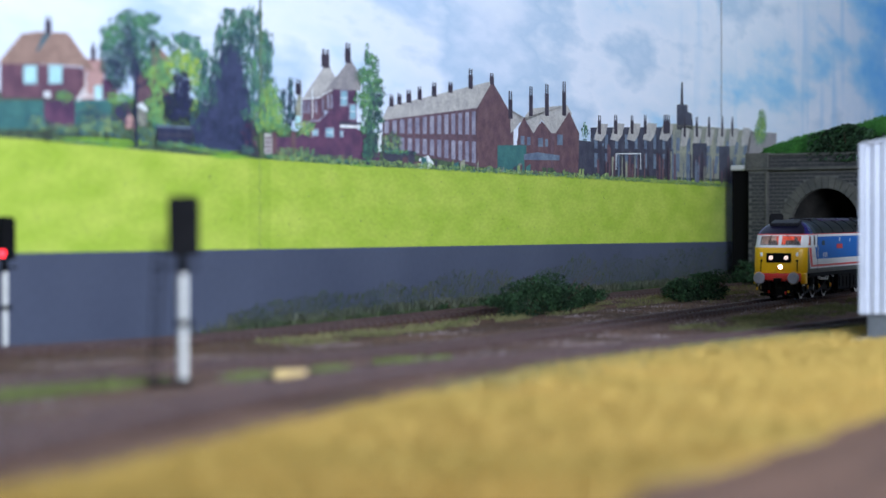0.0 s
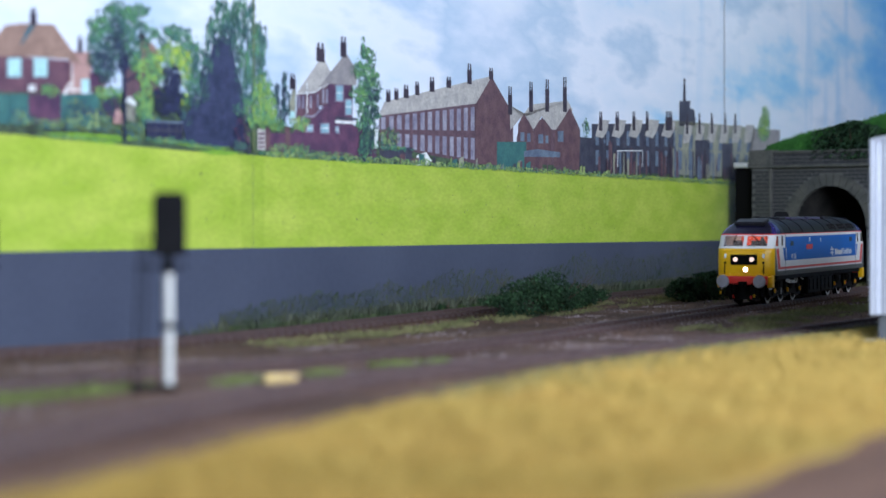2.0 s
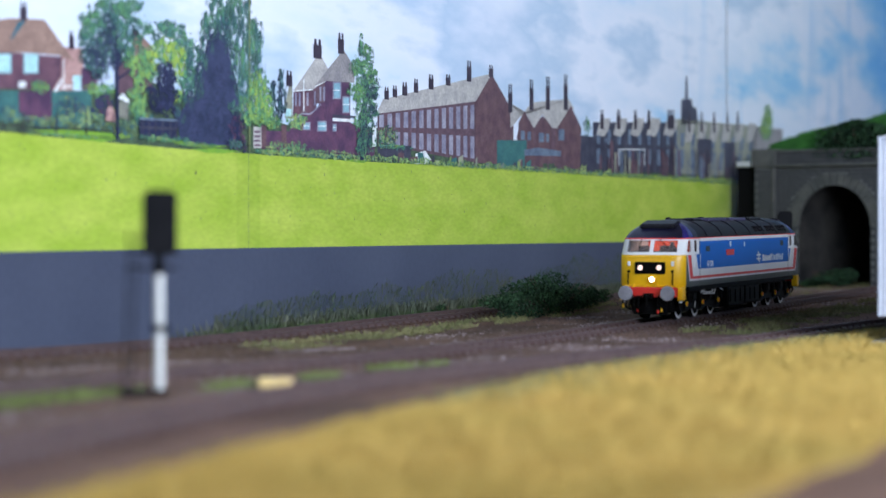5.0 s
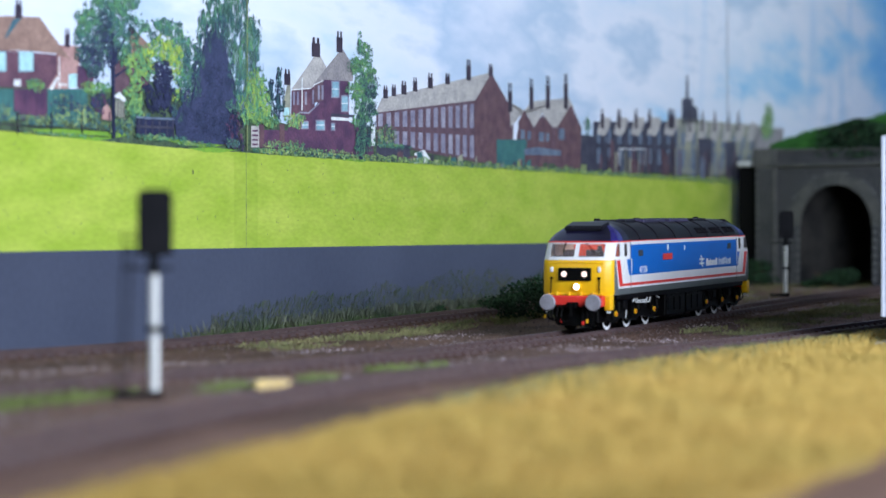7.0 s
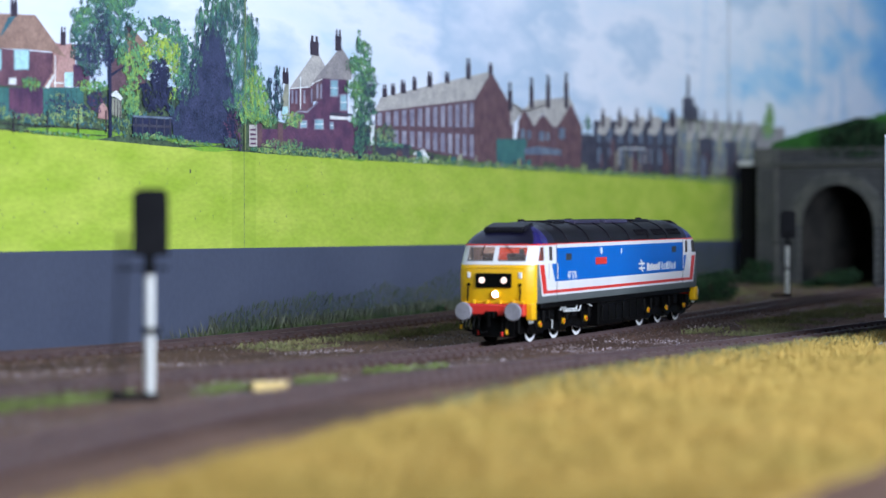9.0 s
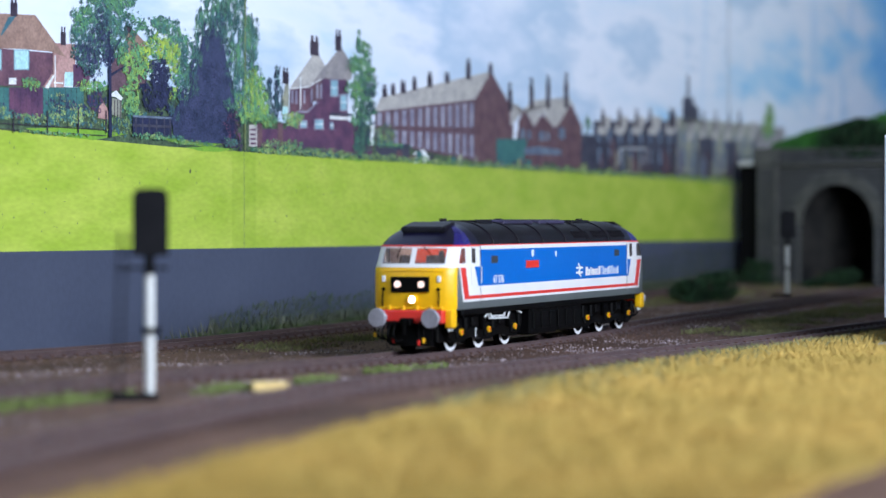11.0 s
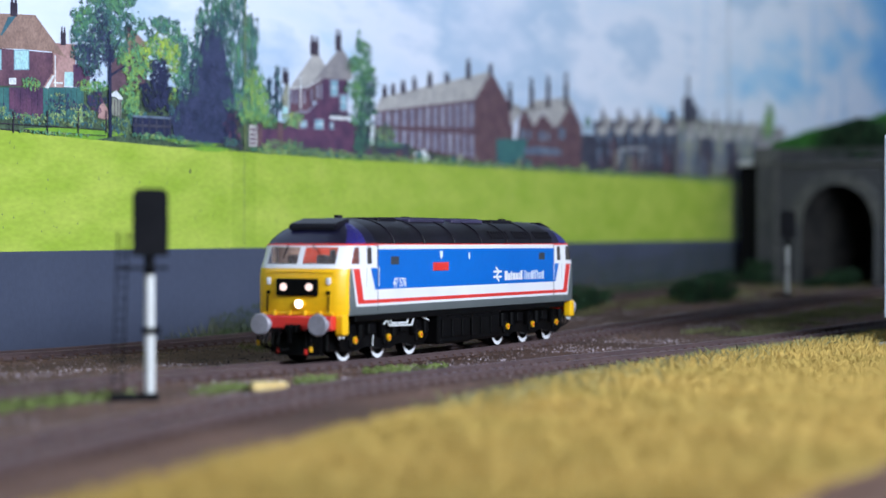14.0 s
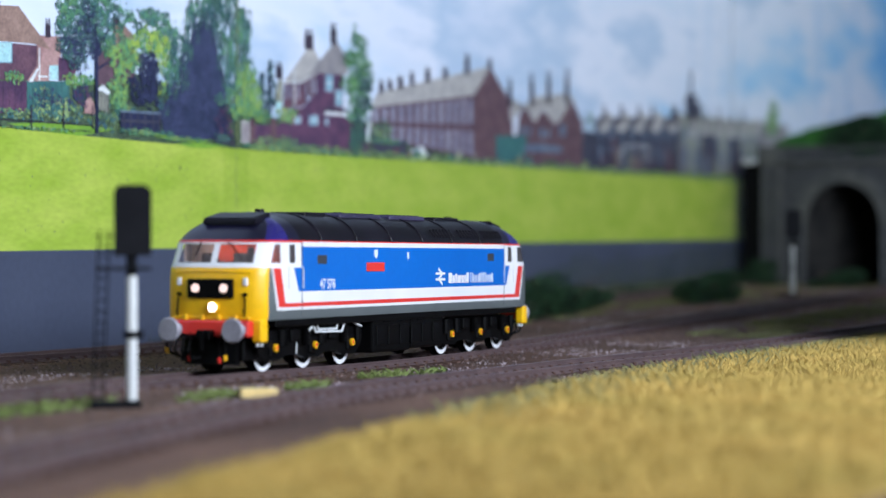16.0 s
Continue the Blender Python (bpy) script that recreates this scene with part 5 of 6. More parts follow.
    bm = bmesh.new()
    for k in range(19):
        for r in range(3):
            a = k * 7.2 - (3.6 if r % 2 else 0)
            box(bm, max(a, 0.1), min(a + 6.6, width), -2.2, -1.5, top - 11.3 + r * 3.1, top - 8.8 + r * 3.1)
    part("parapet", bm, BRICK, p)
    bm = bmesh.new()
    box(bm, -2, width + 2, -3.4, 8, top - 2, top, 0.4)
    part("coping", bm, COPING, p)
    bm = bmesh.new()
    box(bm, -3, 19, -5, 8, top - 11.6, top + 0.8, 0.5)
    part("end_pier", bm, COPING, p)


portal()


def hill():
    """A turf mound over the tunnel, climbing away from the backdrop."""
    us, ws = np.linspace(-22, 330, 60), np.linspace(0, 260, 40)
    verts, n = [], len(ws)
    for x in us:
        for w in ws:
            rise = 117 + 0.16 * max(0, x - 5) + 14 * (1 - math.exp(-w / 45)) + 4 * noise.noise((x * 0.02, w * 0.02, 6))
            z = rise if w > 0 else 106
            fall = min(1.0, (x + 22) / 30)
            verts.append((x * MM, (6 + w) * MM, (98 + (z - 98) * fall) * MM))
    faces = [(i * n + j, (i + 1) * n + j, (i + 1) * n + j + 1, i * n + j + 1) for i in range(len(us) - 1) for j in range(n - 1)]
    me = bpy.data.meshes.new("hillside")
    me.from_pydata(verts, [], faces)
    me.materials.append(HILL)
    me.shade_smooth()
    ob = new("hillside", me)
    ob.matrix_basis = PORTAL
    tagged(ob, "green turf hillside above the tunnel portal", "hillside", kind="structure")
    rng = np.random.default_rng(11)
    vv, ff = [], []
    for k in range(16000):
        i0 = rng.integers(0, len(us) - 1) * n + rng.integers(0, n - 1)
        a, b = np.array(verts[i0]), np.array(verts[i0 + n + 1])
        p = a + (b - a) * rng.random(3)
        p[2] = a[2] + (b[2] - a[2]) * 0.5
        r, t = 0.0022 * rng.uniform(0.5, 1.1), rng.uniform(0, 6.28)
        i = len(vv)
        vv += [tuple(p + [r * 0.3 * math.cos(t), r * 0.3 * math.sin(t), -0.0003]), tuple(p - [r * 0.3 * math.cos(t), r * 0.3 * math.sin(t), 0.0003]), tuple(p + [rng.normal(0, 0.4) * r, rng.normal(0, 0.4) * r, r])]
        ff.append((i, i + 1, i + 2))
    me = bpy.data.meshes.new("hill_grass")
    me.from_pydata(vv, [], ff)
    me.materials.append(mat("hill_fibre", srgb(70, 128, 52), 0.85, second=srgb(46, 92, 42), scale=60, island=0.4, spec=0.2))
    ob = new("hill_grass", me)
    ob.matrix_basis = PORTAL
    tagged(ob, "short green grass fibres on the hillside", "grass", kind="stuff")
    # the dark gap beside the portal, made as a black box
    bm = bmesh.new()
    box(bm, -20, -1.5, 2, 60, 0, 100)
    tagged(part("dark_gap_filler", bm, BLACK_VOID, m=PORTAL), "black box put in for the dark gap beside the portal", "board", kind="structure")
    bm = bmesh.new()
    box(bm, -19, -4, -3, 6, 98.5, 103, 0.8)
    tagged(part("plaster_offcut", bm, POST, m=PORTAL), "pale plaster scrap beside the portal top", "offcut")


hill()


def ivy(x, y, z, rx, h, n):
    base = thing("ivy_bush", "dark green ivy bush hanging over the portal parapet", "bush", PORTAL @ Matrix.Translation((x * MM, y * MM, z * MM)))
    bm = bmesh.new()
    for _ in range(12):
        a = random.uniform(0, 6.28)
        rod(bm, (0, 0, -2), (rx * 0.7 * math.cos(a), 8 * math.sin(a), h * random.uniform(0.3, 0.8)), 0.4, 5, 0.15)
    part("twigs", bm, SLEEPER, base)
    bm = bmesh.new()
    for _ in range(n):
        d = Vector((max(-0.95, min(0.95, random.gauss(0, 0.45))), random.gauss(0, 0.45), max(-0.15, min(0.95, random.gauss(0.35, 0.36)))))
        p = Vector((rx * d.x, 9 * d.y, h * d.z * (1 - 0.35 * abs(d.x))))
        q = Vector((random.gauss(0, 1), random.gauss(0, 1), random.gauss(0, 1))).normalized()
        s = q.orthogonal().normalized()
        w = q.cross(s)
        r = random.uniform(1.0, 2.6)
        poly(bm, [p + s * r, p + w * r * 0.4, p - s * r, p - w * r * 0.4])
    part("foliage", bm, BUSH, base)


ivy(90, 3, 109, 36, 27, 5200)


def shed():
    m = pose(0.197, 1.0, 0, 0, 0, -20)
    # length behind the front is unseen, extended to throw shade on the tracks
    deep = 330
    s = thing("corrugated_shed", "white corrugated lineside shed on a grey plinth", "shed", m)
    z = ground_z(160, 150)
    bm = bmesh.new()
    box(bm, -5, 110, -8, deep + 8, z - 1, z + 1.5, 0.4)
    part("slab", bm, CONCRETE, s)
    bm = bmesh.new()
    box(bm, 1.5, 104, 1.5, deep - 1, z + 1.5, z + 14, 0.3)
    part("plinth", bm, SHED_BASE, s)
    bm = bmesh.new()
    outline = []
    k = 0
    x = 0.0
    while x < 105:
        outline.append((x, -0.5 if k % 4 < 2 else 0.4))
        x += (1.6, 0.7)[k % 2]
        k += 1
    lo, prev = z + 13, None
    for x, y in outline:
        topz = 88 + 0.20 * min(x, 105 - x)
        pair = (bm.verts.new((x, y, lo)), bm.verts.new((x, y, topz)))
        if prev:
            bm.faces.new((prev[0], pair[0], pair[1], prev[1]))
        prev = pair
    part("front_sheet", bm, SHED, s)
    bm = bmesh.new()
    prev, k, y = None, 0, 0.0
    while y < deep:
        pair = (bm.verts.new((-0.4 if k % 4 < 2 else 0.4, y, lo)), bm.verts.new((-0.4 if k % 4 < 2 else 0.4, y, 88)))
        if prev:
            bm.faces.new((prev[0], prev[1], pair[1], pair[0]))
        prev = pair
        y += (1.6, 0.7)[k % 2]
        k += 1
    part("side_sheet", bm, SHED, s)
    bm = bmesh.new()
    box(bm, 1, 104, 1, deep - 1, z + 14, 86)
    part("core", bm, SHED, s)
    bm = bmesh.new()
    for a, b in (((-2, 87.5), (52.5, 98.5)), ((52.5, 98.5), (107, 87.5))):
        slab(bm, [(a[0], -2, a[1]), (b[0], -2, b[1]), (b[0], -2, b[1] + 1.2), (a[0], -2, a[1] + 1.2)], 0, deep + 4, 0)
    part("roof", bm, SHED, s)
    bm = bmesh.new()
    rod(bm, (-1.2, -1.2, lo), (-1.2, -1.2, 88), 1.0, 10)
    part("corner_post", bm, SHED, s)


shed()


# ---- locomotive (local x runs from nose to tail, the nearer side is -y) ----
L_BLUE = mat("loco_blue", srgb(0, 98, 186), 0.4, second=srgb(0, 92, 178), scale=20, fine=(400, 0.03), spec=0.25)
L_WHITE = mat("loco_white", srgb(224, 222, 224), 0.35, second=srgb(214, 213, 217), scale=40)
L_RED = mat("loco_red", srgb(216, 52, 44), 0.35, second=srgb(204, 46, 40), scale=40)
L_GREY = mat("loco_grey", srgb(96, 102, 104), 0.4, second=srgb(86, 92, 94), scale=40)
L_YELLOW = mat("loco_yellow", srgb(240, 186, 22), 0.35, second=srgb(232, 174, 16), scale=50, fine=(500, 0.05))
L_ROOF = mat("loco_roof_black", srgb(15, 13, 19), 0.45, second=srgb(22, 19, 28), scale=60, fine=(700, 0.12), bump=0.08, bump_scale=900, spec=0.2)
# roof hatches that catch light: their reflection is painted as a paler violet grey
L_HATCH_LIT = mat("loco_roof_hatch_sheen", srgb(66, 60, 88), 0.4, second=srgb(50, 46, 66), scale=60, fine=(700, 0.1), spec=0.25)
# bluish sheen of the black dome corners, put into the base colour
L_SHEEN = mat("loco_dome_sheen", srgb(44, 38, 118), 0.26, second=srgb(34, 30, 84), scale=40)
L_NAVY = mat("loco_dome_dark", srgb(24, 22, 46), 0.34, second=srgb(19, 18, 34), scale=40, spec=0.3)
L_UNDER = mat("loco_underframe", srgb(4, 4, 5), 0.5, second=srgb(8, 7, 8), scale=120, fine=(900, 0.2), spec=0.08)
L_SILVER = mat("loco_buffer_steel", srgb(148, 144, 154), 0.5, 0.15, second=srgb(128, 125, 134), scale=150, fine=(900, 0.1))
L_PIPE = mat("loco_pipe_white", srgb(210, 212, 214), 0.4)
L_GLASS = bpy.data.materials.new("loco_glass")
L_GLASS.use_nodes = True
_g = L_GLASS.node_tree.nodes["Principled BSDF"]
_g.inputs["Base Color"].default_value, _g.inputs["Alpha"].default_value = (0.50, 0.44, 0.46, 1), 0.07
_g.inputs["Roughness"].default_value, _g.inputs["Transmission Weight"].default_value, _g.inputs["IOR"].default_value = 0.08, 0.0, 1.45
L_CREAM = mat("cab_interior", srgb(176, 158, 152), 0.7, second=srgb(158, 140, 136), scale=60)
L_ORANGE = mat("cab_bulkhead_orange", srgb(216, 66, 12), 0.6, second=srgb(190, 56, 10), scale=60)
L_DARKCAB = mat("cab_desk", srgb(50, 44, 48), 0.6)
L_LAMP = mat("marker_lamp", (1, 0.8, 0.74), 0.3, emit=(1.0, 0.66, 0.56), power=0.8)
L_HEAD = mat("head_lamp", (1, 1, 1), 0.3, emit=(1.0, 0.97, 0.95), power=4.0)
L_CABGLOW = mat("cab_glow", (1, 0.8, 0.7), 0.5, emit=(1.0, 0.80, 0.70), power=5.0)
L_BOXEND = mat("axlebox_yellow", srgb(226, 168, 20), 0.4)
L_VENT = mat("loco_vent_dark", srgb(50, 54, 62), 0.5)
L_DECAL = mat("decal_pale", srgb(206, 214, 226), 0.4)

LONG = 254.0
#        half width, height, nose set-back
ROWS = [(17.3, 17.0, 7.4), (17.8, 18.5, 7.0), (17.8, 25.0, 6.8), (17.8, 31.0, 7.0), (17.8, 33.8, 7.6), (17.7, 35.3, 8.6), (17.5, 41.3, 11.6), (17.2, 42.4, 12.3)]
DOME = [(17.2, 42.4, 12.3), (16.7, 44.0, 14.0), (15.6, 45.9, 16.6), (13.8, 47.8, 19.8), (11.2, 49.6, 23.5), (8.0, 50.9, 27.0), (4.4, 51.7, 30.0), (1.2, 52.0, 33.0)]
SIDE_X = [21.0, 27.5, 31.5, 36.0, 60.0, 95.0, 127.0, 159.0, 194.0, 218.0, 222.5, 226.5, 233.0]


def plan(w, nose):
    """Points of half the plan outline, nose centre to tail centre, on the nearer side."""
    k = w / 17.8

    def bow(y):
        return nose + 2.2 * (y / 17.8) ** 2
    front = [(bow(y * k), -y * k) for y in (0.0, 1.1, 7.5, 13.6)]
    front += [(nose + 2.2 * k + d * min(1, k + 0.2), -y * k) for d, y in ((0.5, 15.6), (1.6, 17.0), (3.4, 17.8))]
    tail = [(LONG - x, y) for x, y in reversed(front)]
    lo, hi = front[-1][0] + 0.3, tail[0][0] - 0.3
    return front + [(min(max(x, lo), hi), -w) for x in SIDE_X] + tail


def shell(bm, rows, skip=lambda r, c: False, paint=lambda r, c: 0):
    rings = []
    for w, z, nose in rows:
        half = plan(w, nose)
        rings.append([bm.verts.new((x - 127, y, z)) for x, y in half] + [bm.verts.new((x - 127, -y, z)) for x, y in half[-2:0:-1]])
    n = len(rings[0])
    m = len(plan(17, 7))
    for r in range(len(rings) - 1):
        for c in range(n):
            col = c if c < m - 1 else n - 1 - c
            if skip(r, col):
                continue
            f = bm.faces.new((rings[r][c], rings[r][(c + 1) % n], rings[r + 1][(c + 1) % n], rings[r + 1][c]))
            f.material_index = paint(r, col)
            f.smooth = True
    return rings


def lx(x):
    return x - 127


def decal(name, material, pts, loco, lift, side=-1, label=""):
    """A painted panel on the body side, a hair proud of it."""
    bm = bmesh.new()
    slab(bm, [(lx(x), side * 17.78, z) for x, z in pts], 0, side * lift, 0)
    return part(name, bm, material, loco, label)


def lettering(text, size, material, parent, m):
    cu = bpy.data.curves.new("lettering", "FONT")
    cu.body, cu.size, cu.extrude, cu.offset = text, size * MM, 0.00005, 0.00006
    tmp = new("lettering_draft", cu)
    bpy.context.view_layer.update()
    me = bpy.data.meshes.new_from_object(tmp.evaluated_get(bpy.context.evaluated_depsgraph_get()))
    bpy.data.objects.remove(tmp)
    me.materials.clear()
    me.materials.append(material)
    ob = new("number", me)
    ob.parent = parent
    ob.matrix_basis = m
    return ob


def bogie(loco, x0, mirror):
    """Three axles; x0 is the middle axle."""
    b = new("bogie")
    b.parent = loco
    b.location = (lx(x0) * MM, 0, 0)
    for side in (-1, 1):
        bm = bmesh.new()
        outline = [(-40, 9.5), (-38.5, 6.5), (-34, 3.7), (-24, 3.7), (-19, 5.0), (-10, 5.0), (-5, 3.7), (5, 3.7), (10, 5.0), (19, 5.0), (24, 3.7), (34, 3.7), (38.5, 6.5), (40, 9.5), (38, 13.2), (20, 14.4), (-20, 14.4), (-38, 13.2)]
        slab(bm, [(x, side * 11.2, z) for x, z in outline], 0, side * 2.0, 0)
        for ax in (-29, 0, 29):
            for d in (-5.2, 5.2):
                rod(bm, (ax + d, side * 13.9, 8.2), (ax + d, side * 13.9, 13.5), 1.4, 10)
            box(bm, ax - 2.6, ax + 2.6, min(side * 13, side * 14.2), max(side * 13, side * 14.2), 5.2, 10.6, 0.4)
        for ax in (-14.5, 14.5):
            box(bm, ax - 3, ax + 3, min(side * 13, side * 14.6), max(side * 13, side * 14.6), 9.5, 13.5, 0.3)
        part("side_frame", bm, L_UNDER, b)
        for ax in (-22, -7, 7, 22):
            bm = bmesh.new()
            prev = None
            for q in range(17):
                r = 1.3 if q % 2 else 0.85
                ring = [bm.verts.new((ax + r * math.cos(w), side * 14.3 + r * math.sin(w), 8.2 + 0.34 * q)) for w in np.linspace(0, 5.498, 8)]
                if prev:
                    for e in range(8):
                        bm.faces.new((prev[e], prev[(e + 1) % 8], ring[(e + 1) % 8], ring[e]))
                prev = ring
            part("coil_spring", bm, L_UNDER, b)
        for ax in () if mirror else (-13,):
            bm = bmesh.new()
            rod(bm, (ax, side * 14.0, 5.2), (ax, side * 14.2, 9.0), 0.26, 6)
            part("brake_rod", bm, L_PIPE, b, "bright brake rod")
        for ax in (-29, 0, 29):
            bm = bmesh.new()
            rod(bm, (ax, side * 14.1, 7.8), (ax, side * 15.0, 7.8), 1.3, 14)
            box_ob = part("axlebox_cover", bm, L_BOXEND, b, "yellow axlebox cover with red dot")
            bm = bmesh.new()
            rod(bm, (ax, side * 14.9, 7.8), (ax, side * 15.15, 7.8), 0.6, 8)
            part("dot", bm, L_RED, box_ob)
    bm = bmesh.new()
    box(bm, -36, 36, -8, 8, 6.5, 15.5, 0.5)
    part("cross_frame", bm, L_UNDER, b)
    sets = []
    for ax in (-29, 0, 29):
        w = new("wheelset")
        w.parent = loco
        w.location = (lx(x0 + ax) * MM, 0, 7.5 * MM)
        for side in (-1, 1):
            bm = bmesh.new()
            rod(bm, (0, side * 7.2, 0), (0, side * 7.9, 0), 8.1, 28)
            rod(bm, (0, side * 7.8, 0), (0, side * 9.9, 0), 7.5, 28)
            part("tyre", bm, L_UNDER, w)
            bm = bmesh.new()
            inner = [(5.95 * math.cos(a), 5.95 * math.sin(a)) for a in np.linspace(0, 6.2832, 29)]
            outer = [(7.45 * math.cos(a), 7.45 * math.sin(a)) for a in np.linspace(0, 6.2832, 29)]
            for i in range(28):
                poly(bm, [(outer[i][0], side * 9.96, outer[i][1]), (outer[i + 1][0], side * 9.96, outer[i + 1][1]), (inner[i + 1][0], side * 9.96, inner[i + 1][1]), (inner[i][0], side * 9.96, inner[i][1])])
            part("rim", bm, L_WHITE, w, "white painted wheel rim")
            bm = bmesh.new()
            for k in range(3):
                a = k * 1.047
                rod(bm, (-5.6 * math.cos(a), side * 9.97, -5.6 * math.sin(a)), (5.6 * math.cos(a), side * 9.97, 5.6 * math.sin(a)), 0.3, 4)
            part("spokes", bm, L_UNDER, w)
        bm = bmesh.new()
        rod(bm, (0, -7.5, 0), (0, 7.5, 0), 1.5, 10)
        part("axle", bm, L_UNDER, w)
        sets.append(w)
    if mirror:
        return sets
    for side in (-1,):
        bm = bmesh.new()
        y = side * 15.2
        for a, c in (((-16, 12.8), (-13, 14.6)), ((-13, 14.6), (-11, 12.2)), ((-11, 12.2), (9, 11.8)), ((-10, 14.6), (-9, 13)), ((-9, 13), (5, 12.8)), ((5, 12.8), (6, 15)), ((9, 11.8), (12, 15.6)), ((12, 15.6), (16, 15.2)), ((16, 15.2), (25, 13.2))):
            rod(bm, (a[0] + 10, y, a[1]), (c[0] + 10, y, c[1]), 0.38, 6)
        part("brake_pipe", bm, L_PIPE, b, "bright brake pipework")
    return sets


def cab_end(loco, flip):
    """Front details; flip = 1 for the nose, -1 for the tail."""
    turn = Matrix.Identity(4) if flip == 1 else Matrix.Rotation(math.pi, 4, "Z")

    def add(name, bm, material, label="", parent=None, smooth=False):
        bmesh.ops.transform(bm, matrix=turn, verts=bm.verts)
        return part(name, bm, material, parent or loco, label, smooth)
    bm = bmesh.new()
    box(bm, lx(5.0), lx(9.5), -14.5, 14.5, 11.8, 17.0, 0.5)
    add("buffer_beam", bm, L_RED, "red buffer beam")
    for y in (-11.4, 11.4):
        bm = bmesh.new()
        rod(bm, (lx(5.2), y, 14), (lx(1.4), y, 14), 2.3, 16)
        rod(bm, (lx(1.6), y, 14), (lx(0.5), y, 14), 2.0, 20, 3.9)
        rod(bm, (lx(0.5), y, 14), (lx(-0.4), y, 14), 4.0, 24, 3.5)
        add("buffer", bm, L_SILVER, "grey steel buffer with round head")
    for y in (-15.7, 15.7):
        bm = bmesh.new()
        box(bm, lx(8.4), lx(13.4), y - 1.7, y + 1.7, 10.0, 17.2, 0.7, 2)
        add("corner_fairing", bm, L_YELLOW, "yellow corner fairing")
        for x in (9.6, 12.6):
            bm = bmesh.new()
            rod(bm, (lx(x), y * 0.98, 8.8), (lx(x), y * 0.98, 10.0), 0.5, 10)
            add("step_pipe", bm, L_PIPE)
    bm = bmesh.new()
    slab(bm, [(lx(6.5), -9, 3.0), (lx(10), -9, 2.6), (lx(12), -9, 11.5), (lx(8), -9, 11.5)], 0, 18, 0)
    box(bm, lx(9), lx(20), -11, 11, 4, 12, 0.5)
    add("snowplough", bm, L_UNDER)
    bm = bmesh.new()
    rod(bm, (lx(5), 0, 12.5), (lx(0.5), 0, 12.5), 0.9, 8)
    rod(bm, (lx(1.0), 0, 12.8), (lx(1.2), 0, 7.5), 0.8, 8)
    box(bm, lx(1.5), lx(5.5), -2.4, 2.4, 11, 14, 0.4)
    add("coupling", bm, L_UNDER)
    for k, y in enumerate((4.0, 6.4, 8.8, 10.6)):
        bm = bmesh.new()
        path = [Vector((lx(5.0), y, 12.6)), Vector((lx(1.8), y + 0.4, 10.8)), Vector((lx(1.0), y + 0.9, 7.4)), Vector((lx(2.2), y + 0.2, 4.6 + 0.5 * k)), Vector((lx(5.5), y - 1.2, 5.2))]
        for a, b in zip(path, path[1:]):
            rod(bm, a, b, 0.42, 7)
        add("brake_hose", bm, L_UNDER)
    for y, material, low in ((-5.6, L_RED, 3.6), (-7.6, L_BOXEND, 4.4), (5.2, L_RED, 4.2), (7.6, L_UNDER, 4.0), (13.4, L_BOXEND, 6.4)):
        if y > 13 and flip == -1:
            continue
        bm = bmesh.new()
        rod(bm, (lx(4.6), y, 12.4), (lx(2.4), y, 11.0), 0.5, 7)
        rod(bm, (lx(2.4), y, 11.0), (lx(2.6), y, low + 1.6), 0.45, 7)
        pipe = add("hose", bm, L_UNDER)
        bm = bmesh.new()
        rod(bm, (lx(2.6), y, low + 1.8), (lx(2.7), y, low), 0.62, 8)
        add("hose_tap", bm, material, "", pipe)
    bm = bmesh.new()
    box(bm, lx(5.9), lx(7.6), -8.2, 8.2, 24.0, 30.2, 0.5, 2)
    panel = add("marker_panel", bm, L_UNDER, "black headcode panel with two lit marker lamps")
    for y in (-5.1, 5.1):
        bm = bmesh.new()
        rod(bm, (lx(6.4), y, 27.2), (lx(5.6), y, 27.2), 1.5, 20, 1.35)
        add("marker_lamp", bm, L_LAMP if flip == 1 else L_SILVER, "", panel)
    bm = bmesh.new()
    rod(bm, (lx(7.0), -1.3, 21.2), (lx(5.6), -1.3, 21.2), 1.9, 22)
    ring = add("headlight", bm, L_YELLOW)
    bm = bmesh.new()
    rod(bm, (lx(5.7), -1.3, 21.2), (lx(5.3), -1.3, 21.2), 1.45, 20)
    add("headlight_lens", bm, L_HEAD if flip == 1 else L_SILVER, "bright white headlight lens", ring)
    for y in (-11.9, 11.9):
        bm = bmesh.new()
        box(bm, lx(7.4), lx(8.4), y - 0.75, y + 0.75, 28.0, 30.6, 0.2)
        add("warning_flash", bm, L_WHITE, "small white warning label")
        bm = bmesh.new()
        rod(bm, (lx(8.1), y, 25.2), (lx(7.2), y, 25.2), 0.75, 10)
        add("lamp_bracket", bm, L_UNDER)
        bm = bmesh.new()
        rod(bm, (lx(7.4), y * 1.02, 24.2), (lx(6.9), y * 1.02, 18.2), 0.3, 6)
        rod(bm, (lx(6.9), y * 1.02, 20), (lx(6.0), y * 1.02, 20), 0.3, 6)
        add("handrail", bm, L_UNDER)
    bm = bmesh.new()
    prev = None
    for y in np.linspace(-13.4, 13.4, 15):
        p = Vector((lx(7.2 + 2.2 * (y / 17.8) ** 2), y, 32.6 - 0.4 * (y / 13) ** 2))
        if prev:
            rod(bm, prev, p, 0.28, 6)
        prev = p
    add("lower_handrail", bm, L_YELLOW)
    bm = bmesh.new()
    box(bm, lx(6.9), lx(8.4), -13.8, 13.8, 17.2, 18.2, 0.2)
    for y in (-9, -3, 3, 9):
        box(bm, lx(6.0), lx(7.2), y - 0.7, y + 0.7, 17.0, 18.8, 0.2)
